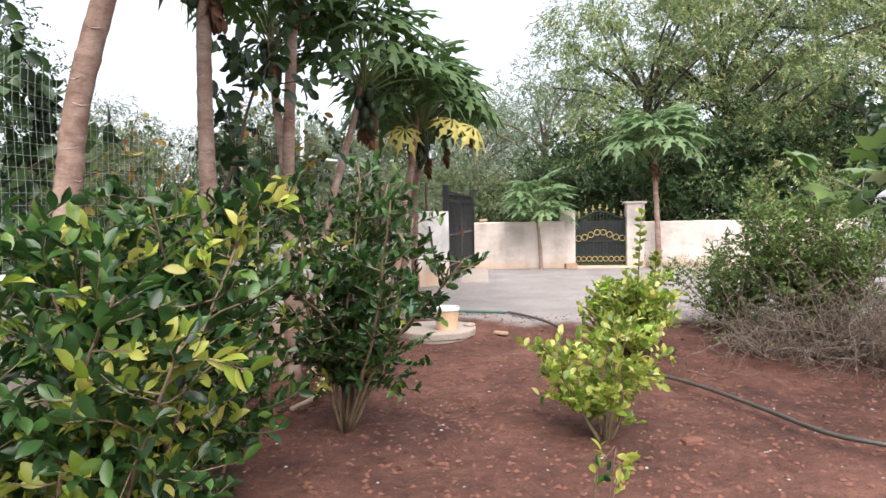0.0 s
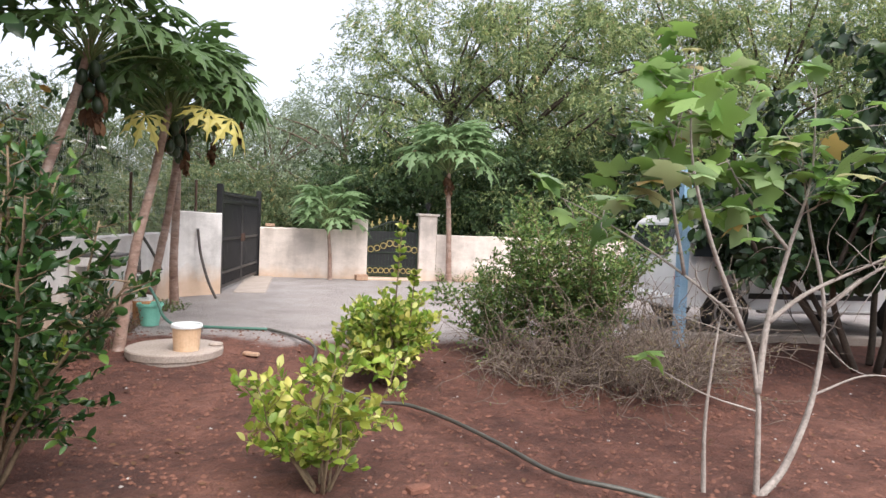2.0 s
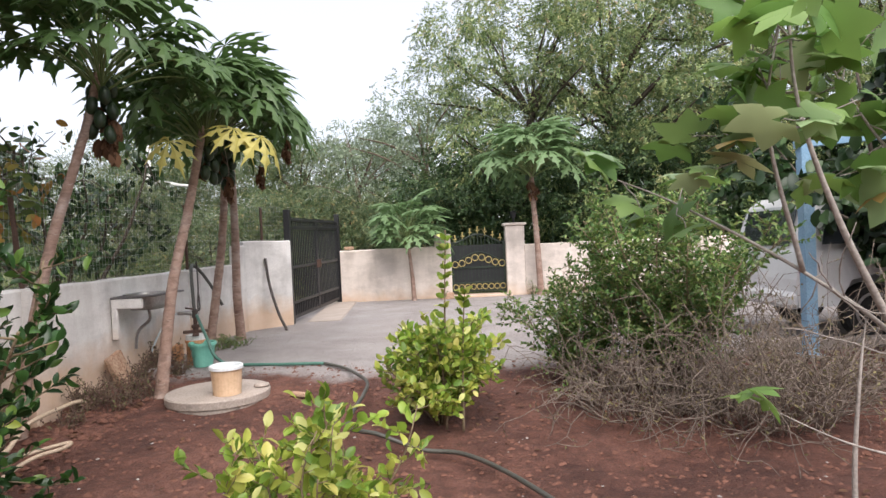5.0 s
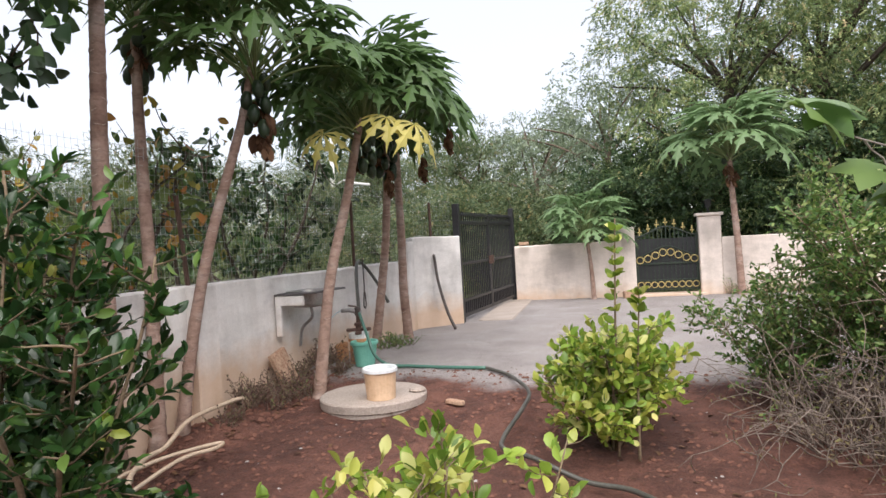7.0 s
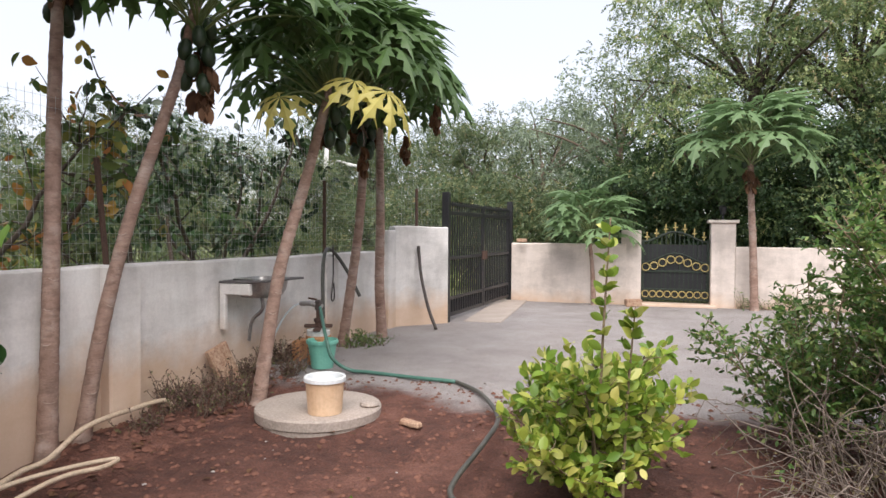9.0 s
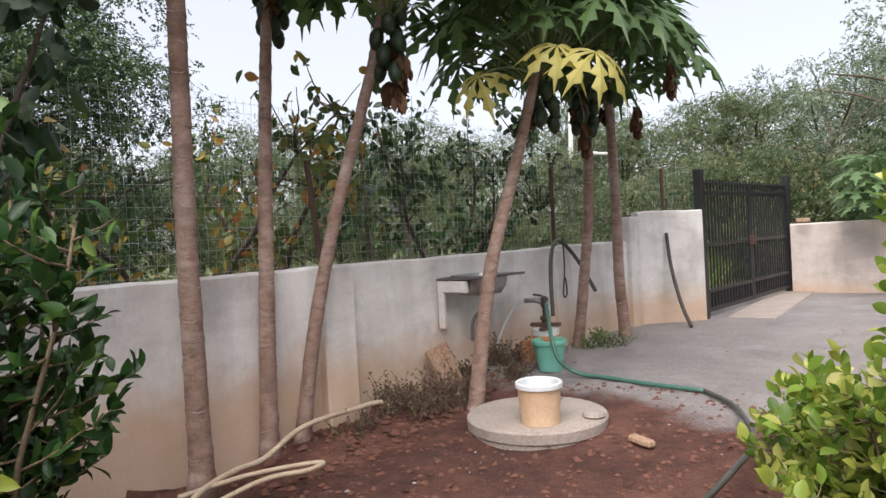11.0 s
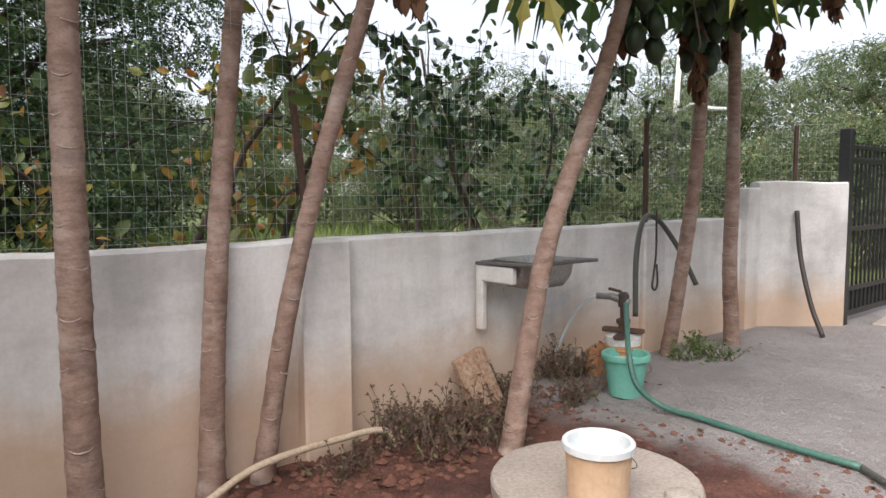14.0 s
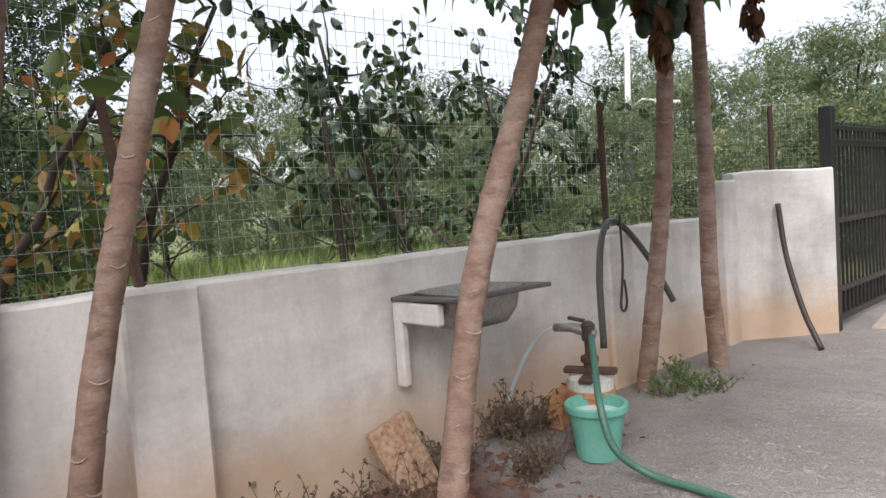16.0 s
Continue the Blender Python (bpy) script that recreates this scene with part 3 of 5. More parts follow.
def wire_fence(name, a, b, z0, z1, posts, seed):
    """Welded wire netting above a wall, on iron posts, slightly slack."""
    rng = np.random.default_rng(seed)
    a, b = Vector(a), Vector(b)
    d = b - a
    L = d.length
    t = thing(name, (a.x, a.y, z0), "slack galvanised wire netting on rusty iron posts above the wall", "fence", turn=math.degrees(math.atan2(d.y, d.x)))

    def sag(x, z):
        return 0.05 * noise.noise((x * 0.7, z * 0.9, seed)) + 0.012 * noise.noise((x * 3, z * 3, seed))

    lines = []
    H = z1 - z0
    x = 0.0
    while x < L:
        pts = [(x + 0.02 * noise.noise((x, z * 2, 9)), sag(x, z), z) for z in np.linspace(-0.02, H + rng.uniform(-0.03, 0.05), 6)]
        lines.append((pts, [0.0014] * 6))
        x += 0.06
    wires = tubes("upright_wires", lines, WIRE, 3)
    tagged(part("upright_wire", wires, None, t), kind="stuff")
    lines = []
    for z in np.arange(0.03, H, 0.078):
        pts = [(q, sag(q, z), z + 0.02 * noise.noise((q * 0.8, z, 4))) for q in np.linspace(0, L, max(4, int(L * 5)))]
        lines.append((pts, [0.0014] * len(pts)))
    tagged(part("cross_wire", tubes("cross_wire", lines, WIRE, 3), None, t), kind="stuff")
    for q, h, lean in posts:
        o = part("post", box((0.035, 0.035, h), (0, 0, h / 2 - 0.03), bevel=0.003), RUST, t)
        o.matrix_local = pose(q, -0.03, 0, 0, lean, 0)
    return t


fa, fb = (wall_x(-8) - 0.12, -8, 0), (wall_x(12.6) - 0.12, 12.6, 0)
wire_fence("wire_fence", fa, fb, 1.12, 2.42, [(1.2, 1.0, 0), (4.6, 1.0, -2), (8.2, 1.0, 1), (11.9, 0.98, 2), (15.78, 0.9, -6), (19.05, 0.96, 0)], 3)
wire_fence("wire_fence", (-1.36, 12.82, 0), (-0.86, 13.4, 0), 1.5, 2.1, [(0.3, 0.6, 0)], 5)


# ---- papaya trees ----
def papaya_blade(seed, fold, droop):
    """A papaya leaf blade: seven deeply cut lobes with side points, meeting at the leaf stalk."""
    rng = np.random.default_rng(seed)
    v, f = [(0, 0, 0)], []
    n = 7
    for i in range(n):
        a = math.radians(-132 + 264 * i / (n - 1))
        ln = (0.34 + 0.16 * math.cos(a * 0.5)) * rng.uniform(0.9, 1.08) / 0.5
        c, s = math.cos(a), math.sin(a)

        def at(r, w, z):
            return (r * ln * c - w * s, r * ln * s + w * c, z - droop * (r * ln) ** 2 - fold * abs(w))

        o = len(v)
        rows = [(0.18, 0.04), (0.32, 0.06), (0.46, 0.19), (0.54, 0.065), (0.69, 0.16), (0.77, 0.05)]
        for r, w in rows:
            v.extend((at(r, -w, 0), at(r, 0, 0.02), at(r, w, 0)))
        v.append(at(1.0, 0, 0))
        f += [(0, o, o + 1), (0, o + 1, o + 2)]
        for k in range(len(rows) - 1):
            p = o + 3 * k
            f += [(p, p + 3, p + 4, p + 1), (p + 1, p + 4, p + 5, p + 2)]
        p = o + 3 * (len(rows) - 1)
        e = o + 3 * len(rows)
        f += [(p, e, p + 1), (p + 1, e, p + 2)]
    return v, f


def leaf_with_stalk(seed, material, fold=0.25, droop=0.35, size=0.3, stalk=0.62):
    """The stalk runs outward along x from the trunk; the blade hangs at its tip."""
    line = [(stalk * t, 0, 0.16 * stalk * math.sin(t * 2.4)) for t in np.linspace(0, 1, 6)]
    tv, tf = tube_data(line, [0.012, 0.011, 0.01, 0.009, 0.008, 0.007], 5)
    bv, bf = papaya_blade(seed, fold, droop)
    m = pose(*line[-1], 0, 33, 0) @ Matrix.Scale(size, 4)
    verts = list(tv) + [m @ Vector(q) for q in bv]
    faces = tf + [tuple(i + len(tv) for i in q) for q in bf]
    me = mesh_of("leaf", verts, faces, PETIOLE)
    me.materials.append(material)
    me.polygons.foreach_set("material_index", [0] * len(tf) + [1] * len(bf))
    return me


PAPAYA_LEAVES = [leaf_with_stalk(11 + i, PAPAYA, 0.2 + 0.1 * i, 0.4 + 0.15 * i, 0.47 - 0.05 * (i % 2), 0.88) for i in range(4)]
PALE_LEAVES = [leaf_with_stalk(31 + i, PAPAYA_PALE, 0.15, 0.3 + 0.15 * i, 0.36, 0.55) for i in range(3)]
YELLOW_LEAF = leaf_with_stalk(51, YELLOWED, 0.3, 0.75, 0.36, 0.92)


def dead_leaf_mesh(seed):
    rng = np.random.default_rng(seed)
    n = 16
    pos = np.stack([rng.normal(0, 0.03, n), rng.normal(0, 0.03, n), -rng.uniform(0, 0.14, n)], 1)
    ax = np.stack([rng.normal(0, 0.35, n), rng.normal(0, 0.35, n), -np.ones(n)], 1)
    return leaf_cloud("dead_leaf", pos, ax, rng.uniform(0.1, 0.2, n), 0.5, LEAF_OVAL, DEAD, rng, 0.1)


DEAD_LEAVES = [dead_leaf_mesh(i) for i in range(3)]


def hanging_leaf_mesh():
    rng = np.random.default_rng(9)
    n = 40
    drop = rng.uniform(0, 1, n)
    wide = 0.035 * np.sin(np.pi * np.clip(drop + 0.15, 0, 1)) + 0.008
    pos = np.stack([rng.normal(0, 1, n) * wide, rng.normal(0, 1, n) * wide, -0.24 * drop], 1)
    ax = np.stack([rng.normal(0, 0.25, n), rng.normal(0, 0.25, n), -np.ones(n)], 1)
    return leaf_cloud("dead_leaf", pos, ax, rng.uniform(0.08, 0.15, n), 0.4, LEAF_OVAL, DEAD, rng, 0.1)


HANGING_LEAF = hanging_leaf_mesh()


def papaya(points, radius, n_leaves, seed, label, leaves=None, fruits=6, yellow=(), dead=2, scale=1.0, group="papaya trees", hanging=()):
    """Trunk through the points, ringed with leaf scars; a crown of long-stalked leaves at its top with fruit below."""
    rng = np.random.default_rng(seed)
    leaves = leaves or PAPAYA_LEAVES
    base = Vector(points[0])
    t = thing("papaya_tree", base, label, "tree", group)
    line = smooth_line([Vector(p) - base for p in points], 30)
    line = [line[0] - Vector((0, 0, 0.2))] + line
    L = sum((b - a).length for a, b in zip(line, line[1:]))
    radii, run = [], 0.0
    for i, p in enumerate(line):
        if i:
            run += (p - line[i - 1]).length
        flare = 0.55 * math.exp(-run / 0.16)
        ring = 0.07 * max(0.0, math.sin(run * math.pi / 0.085 + 0.8 * math.sin(run * 5))) ** 10 + 0.03 * noise.noise((run * 4, seed, 0))
        radii.append(radius * (1.08 + flare - 0.38 * run / L + ring))
    v, f = tube_data(line, radii, 14)
    for i, q in enumerate(v):
        k = noise.noise((q.x * 9 + seed, q.y * 9, q.z * 14))
        c = line[i // 14]
        v[i] = c + (q - c) * (1 + 0.06 * k)
    part("trunk", mesh_of("trunk", v, f, PAPAYA_BARK, True), None, t)
    scars, run, nxt, turn = [], 0.0, 0.25, 0.0
    for i in range(1, len(line) - 1):
        run += (line[i] - line[i - 1]).length
        if run < nxt:
            continue
        nxt = run + rng.uniform(0.035, 0.1)
        turn += 2.4 + rng.uniform(-0.3, 0.3)
        half = rng.uniform(0.5, 0.95)
        arc = [line[i] + Vector((math.cos(turn + q * half), math.sin(turn + q * half), 0)) * radii[i] * 0.985 + Vector((0, 0, -0.018 * (1 - q * q) + rng.uniform(-0.003, 0.003))) for q in np.linspace(-1, 1, 7)]
        scars.append((arc, [0.0012, 0.003, 0.004, 0.0045, 0.004, 0.003, 0.0012]))
    if scars:
        tagged(part("leaf_scar", tubes("leaf_scar", scars, SCAR, 5), None, t, "pale crescent leaf scars"), kind="stuff")
    top = line[-1]
    for i in range(n_leaves):
        u = i / max(1, n_leaves - 1)
        az = i * 137.5 + rng.uniform(-20, 20)
        tilt = 62 - 47 * u + rng.uniform(-9, 9)
        s = scale * rng.uniform(0.85, 1.15)
        o = part("leaf", leaves[int(rng.integers(len(leaves)))], None, t)
        o.matrix_local = Matrix.Translation(top - Vector((0, 0, 0.3 * u))) @ pose(0, 0, 0, 0, 0, az) @ pose(0, 0, 0, rng.uniform(-12, 12), -tilt, 0) @ Matrix.Scale(s, 4)
    for az, tilt, s in yellow:
        o = part("leaf", YELLOW_LEAF, None, t, "yellowing leaf")
        o.matrix_local = Matrix.Translation(top - Vector((0, 0, 0.18))) @ pose(0, 0, 0, 0, 0, az) @ pose(0, 0, 0, 22 * math.sin(az), -tilt, 0) @ Matrix.Scale(s, 4)
    for i in range(fruits):
        fr = lathe([(0.012, 0.1), (0.04, 0.085), (0.068, 0.03), (0.072, -0.03), (0.055, -0.09), (0.02, -0.125)], 10)
        o = part("fruit", fr, FRUIT, t, "unripe green fruit", True)
        az = i * 137.5 + 40
        o.matrix_local = Matrix.Translation(top - Vector((0, 0, 0.2 + 0.045 * i))) @ pose(0, 0, 0, 0, 0, az) @ pose(0.09, 0, 0, 0, -10, 0) @ Matrix.Scale(0.78, 4)
    for i in range(dead):
        o = part("dead_leaf", DEAD_LEAVES[i % 3], None, t, "withered brown hanging leaf")
        az = rng.uniform(0, 360)
        o.matrix_local = Matrix.Translation(top - Vector((0, 0, 0.34 + 0.1 * i))) @ pose(0, 0, 0, 0, 0, az) @ pose(radius + 0.03, 0, 0, 0, 0, 0) @ Matrix.Scale(min(scale, 1.1) * 0.9, 4)
    for x, y, z in hanging:
        q = top + Vector((x, y, z))
        stalk = smooth_line([top, top + Vector((0.6 * x, 0.6 * y, 0.12)), q + Vector((0, 0, 0.12)), q], 6)
        part("dead_stalk", tubes("dead_stalk", [(stalk, [0.006] * len(stalk))], TWIG, 5), None, t, "dry brown leaf stalk")
        o = part("dead_leaf", HANGING_LEAF, None, t, "curled brown leaf hanging from a dry stalk")
        o.matrix_local = Matrix.Translation(q)
    return t


papaya([(-1.62, 6.41, -0.12), (-1.61, 6.4, 0.7), (-1.61, 6.4, 1.5), (-1.58, 6.4, 2.3), (-1.52, 6.38, 3.1), (-1.46, 6.36, 3.95)], 0.07, 32, 1, "tall slender papaya tree with a straight ringed trunk beside the wall", fruits=8)
papaya([(-1.76, 7.03, -0.1), (-1.78, 7.08, 0.7), (-1.87, 7.19, 1.5), (-2.01, 7.34, 2.3), (-2.14, 7.5, 3.1), (-2.2, 7.6, 3.75)], 0.06, 30, 2, "papaya tree with a slim brown trunk beside the wall", fruits=12)
papaya([(-1.73, 7.31, -0.1), (-1.64, 7.41, 0.7), (-1.52, 7.56, 1.5), (-1.32, 7.71, 2.3), (-1.22, 7.78, 2.7), (-1.12, 7.84, 3.2)], 0.054, 38, 3, "papaya tree with a curved leaning trunk beside the wall", fruits=11, dead=5)
papaya([(-1.0, 8.5, -0.1), (-0.96, 8.54, 0.3), (-0.88, 8.67, 1.1), (-0.78, 8.95, 1.9), (-0.71, 9.24, 2.7), (-0.69, 9.3, 2.82)], 0.06, 50, 4, "papaya tree with a bowed reddish trunk and some yellow leaves", fruits=9,
       yellow=((-38, -9, 1.12), (-53, -4, 1.0), (-95, -12, 0.95)), dead=1, scale=1.05, hanging=((0.05, 0.62, -0.5),))
papaya([(-1.37, 10.92, -0.05), (-1.2, 10.81, 0.7), (-1.02, 10.66, 1.5), (-0.87, 10.45, 2.3), (-0.81, 10.33, 2.7), (-0.8, 10.28, 2.95)], 0.06, 46, 5, "papaya tree with a slightly bent trunk beside the gravel yard", fruits=12, dead=1, scale=1.05, hanging=((0.36, 0.38, -0.42), (0.75, 0.3, -0.1)))
papaya([(-1.16, 11.73, -0.05), (-1.17, 11.65, 0.7), (-1.13, 11.57, 1.5), (-1.1, 11.48, 2.3), (-1.08, 11.4, 3.1)], 0.066, 44, 6, "papaya tree with a straight grey trunk near the gate", fruits=3, dead=1, scale=1.05)
papaya([(-1.72, 4.95, -0.25), (-1.74, 4.95, 1.0), (-1.77, 4.97, 2.2), (-1.76, 5.0, 3.6)], 0.076, 28, 7, "tall papaya tree with a straight ringed trunk beside the wall", fruits=6)
papaya([(-1.98, 3.4, -0.28), (-1.94, 3.42, 1.0), (-1.85, 3.45, 2.0), (-1.62, 3.45, 2.75), (-1.3, 3.45, 3.6)], 0.085, 28, 8, "papaya tree with a thick leaning trunk beside the wall", fruits=5)
papaya([(1.2, 16.85, 0.0), (1.17, 16.85, 0.7), (1.1, 16.8, 1.45)], 0.05, 30, 9, "young pale green papaya tree with drooping leaves at the cream wall", PALE_LEAVES, 0, dead=0, scale=1.45)
papaya([(4.1, 16.9, 0.0), (4.06, 16.9, 1.2), (4.0, 16.85, 2.2), (3.98, 16.8, 2.95)], 0.07, 42, 10, "broad papaya tree with silvery leaves beside the gate pillar", PALE_LEAVES, 2, dead=3, scale=1.7)


# ---- shrubs and bushes ----
def bush(name, base, label, seed, stems, length, spread, leaf_len, material, n_twigs, shoots=None, shoot_frac=0.0, twig_len=0.32, lift=0.05, leaf_gap=0.032, stem_r=0.016, category="bush", group="citrus bushes", lean=(0, 0), wide=0.52, bare=0.18, perk=0.1):
    """Several stems from one root, each with leafy side twigs."""
    rng = np.random.default_rng(seed)
    t = thing(name, base, label, category, group)
    lines, pos, ax, spos, sax = [], [], [], [], []
    for i in range(stems):
        az = 2 * math.pi * (i + rng.uniform(-0.25, 0.25)) / stems
        out = spread * (0.25 + 0.75 * ((i * 7) % stems) / stems)
        d = np.array((math.cos(az) * out + lean[0], math.sin(az) * out + lean[1], 1.0))
        ln = length * rng.uniform(0.75, 1.05) * (1 - 0.18 * out)
        s = wander((0.02 * math.cos(az), 0.02 * math.sin(az), -0.05), d, ln, 9, rng, lift, 0.09)
        lines.append((s, list(np.linspace(stem_r, stem_r * 0.3, 10))))
        for k in range(n_twigs):
            u = bare + (1 - bare) * (k + rng.uniform(0, 1)) / n_twigs
            j = min(8, int(u * 9))
            p = s[j] + (s[j + 1] - s[j]) * (u * 9 - j)
            a = rng.uniform(0, 2 * math.pi)
            td = np.array((math.cos(a), math.sin(a), rng.uniform(-0.25, 0.75)))
            tl = twig_len * rng.uniform(0.5, 1.25) * (1.2 - 0.45 * u)
            tw = wander(p, td, tl, 5, rng, 0.06, 0.14)
            lines.append((tw, list(np.linspace(stem_r * 0.3, stem_r * 0.12, 6))))
            fresh = shoots is not None and rng.uniform() < shoot_frac
            n = max(4, int(tl / leaf_gap))
            for q in range(n):
                w = 0.12 + 0.88 * q / (n - 1)
                jj = min(4, int(w * 5))
                pp = tw[jj] + (tw[jj + 1] - tw[jj]) * (w * 5 - jj)
                along = (tw[jj + 1] - tw[jj]) / np.linalg.norm(tw[jj + 1] - tw[jj])
                dd = along * 0.6 + rng.normal(0, 0.6, 3) + np.array((0, 0, perk))
                (spos if fresh else pos).append(pp)
                (sax if fresh else ax).append(dd)
    tagged(part("branchwork", tubes("branchwork", lines, STEM, 5), None, t), kind="stuff")
    n = len(pos)
    part("foliage", leaf_cloud("foliage", pos, ax, leaf_len * rng.uniform(0.65, 1.2, n), wide, LEAF_OVAL, material, rng, 0.55), None, t)
    if spos:
        n = len(spos)
        tagged(part("young_foliage", leaf_cloud("young_foliage", spos, sax, leaf_len * rng.uniform(0.7, 1.2, n), wide, LEAF_OVAL, shoots, rng, 0.55), None, t, "pale yellow-green young leaves"), kind="stuff")
    return t


bush("citrus_bush", (-0.65, 4.93, -0.29), "dense dark green citrus bush on red soil", 21, 14, 2.3, 0.7, 0.09, CITRUS, 24, CITRUS_SHOOT, 0.02, 0.36, 0.06, 0.021, stem_r=0.02, lean=(0.14, -0.13), bare=0.24, perk=0.45)
bush("citrus_bush", (-0.92, 2.1, -0.3), "citrus bush with dark leaves and yellow-green new shoots", 22, 15, 2.15, 0.74, 0.088, CITRUS, 44, CITRUS_SHOOT, 0.3, 0.36, 0.04, 0.022, perk=0.4)
bush("citrus_bush", (-1.12, 3.35, -0.29), "dark green citrus bush beside the boundary wall", 27, 11, 2.25, 0.6, 0.09, CITRUS, 40, CITRUS_SHOOT, 0.06, 0.38, 0.04, 0.022, perk=0.4)
bush("lime_bush", (1.39, 4.86, -0.29), "small open yellow-green lime bush on red soil", 23, 11, 1.2, 1.15, 0.08, LIME, 12, CITRUS_SHOOT, 0.22, 0.26, 0.06, 0.021, stem_r=0.011, wide=0.66, bare=0.3, perk=0.45, lean=(0.0, 0.05))
bush("lime_bush", (1.95, 7.4, -0.17), "bushy pale green lime bush with one tall shoot", 24, 17, 1.15, 1.02, 0.077, LIME, 28, CITRUS_SHOOT, 0.16, 0.27, 0.05, 0.022, stem_r=0.012, wide=0.66, bare=0.25, perk=0.4)
bush("lime_sapling", (1.2, 3.4, -0.3), "thin citrus sapling with a few pale leaves", 25, 3, 0.6, 0.35, 0.075, CITRUS, 3, CITRUS_SHOOT, 0.8, 0.1, 0.05, stem_r=0.006, bare=0.5)


def tall_shoot(base, top, seed):
    rng = np.random.default_rng(seed)
    t = thing("lime_shoot", base, "upright leafy lime shoot rising through the bush", "bush", "citrus bushes")
    line = smooth_line([(0, 0, -0.05), (0.02, 0.01, (top - base[2]) * 0.5), (0.06, -0.01, top - base[2])], 10)
    part("stem", tubes("stem", [(line, list(np.linspace(0.012, 0.004, len(line))))], STEM, 6), None, t)
    n = 75
    u = rng.uniform(0.35, 1, n)
    pos = [line[min(len(line) - 1, int(q * (len(line) - 1)))] for q in u]
    az = rng.uniform(0, 2 * math.pi, n)
    ax = np.stack([np.cos(az), np.sin(az), rng.uniform(0.2, 1.0, n)], 1)
    part("foliage", leaf_cloud("foliage", pos, ax, rng.uniform(0.06, 0.1, n), 0.6, LEAF_OVAL, LIME, rng, 0.3), None, t)


tall_shoot((2.0, 7.2, -0.14), 1.5, 3)
tall_shoot((2.14, 7.12, -0.14), 1.02, 4)
bush("green_shrub", (4.2, 8.15, -0.1), "large round shrub with fine bright green leaves", 31, 22, 2.25, 0.9, 0.052, SHRUB, 48, None, 0, 0.42, 0.02, 0.016, 0.012, group="shrubs", wide=0.5)
bush("green_shrub", (3.35, 8.4, -0.08), "low fine-leaved green shrub at the gravel edge", 32, 15, 1.45, 0.9, 0.05, SHRUB, 30, None, 0, 0.34, 0.02, 0.018, 0.01, group="shrubs")


def dry_shrub(base, seed, n, reach, height, label):
    rng = np.random.default_rng(seed)
    t = thing("dry_shrub", base, label, "shrub", "dry shrubs")
    lines, pos, ax = [], [], []
    for i in range(n):
        a = rng.uniform(0, 2 * math.pi)
        r = reach * math.sqrt(rng.uniform(0, 0.55))
        s = (r * math.cos(a), r * math.sin(a), 0.0)
        d = (math.cos(a) * rng.uniform(0, 1.0), math.sin(a) * rng.uniform(0, 1.0), rng.uniform(0.6, 1.3))
        tw = wander(s, d, height * rng.uniform(0.7, 1.7), 8, rng, -0.08, 0.3)
        tw = [np.array((q[0], q[1], max(q[2], 0.01))) for q in tw]
        lines.append((tw, list(np.linspace(0.0065, 0.002, 9))))
        for k in range(3):
            j = int(rng.integers(2, 8))
            br = wander(tw[j], rng.normal(0, 1, 3), 0.3, 4, rng, -0.02, 0.3)
            lines.append((br, [0.0034, 0.003, 0.0028, 0.0024, 0.002]))
            for q in br[1:]:
                if rng.uniform() < 0.9:
                    pos.append(q)
                    ax.append(rng.normal(0, 1, 3))
    tagged(part("twigwork", tubes("twigwork", lines, TWIG, 4), None, t), kind="stuff")
    tagged(part("withered_foliage", leaf_cloud("withered_foliage", pos, ax, rng.uniform(0.02, 0.045, len(pos)), 0.5, LEAF_KITE, WITHERED, rng, 0.3), None, t), kind="stuff")


WITHERED = leaf_mat("withered_leaf", [(0, (0.12, 0.09, 0.05)), (0.7, (0.3, 0.24, 0.12)), (1, (0.2, 0.22, 0.08))], 0.9, 0.2)
dry_shrub((3.75, 7.6, -0.2), 41, 190, 0.7, 0.8, "tangle of dry grey-brown twigs on red soil")
dry_shrub((4.75, 7.25, -0.22), 42, 230, 0.75, 1.0, "tangle of dry grey-brown twigs on red soil")
dry_shrub((5.5, 7.9, -0.12), 43, 90, 0.5, 0.6, "tangle of dry brown twigs beside the parked car")


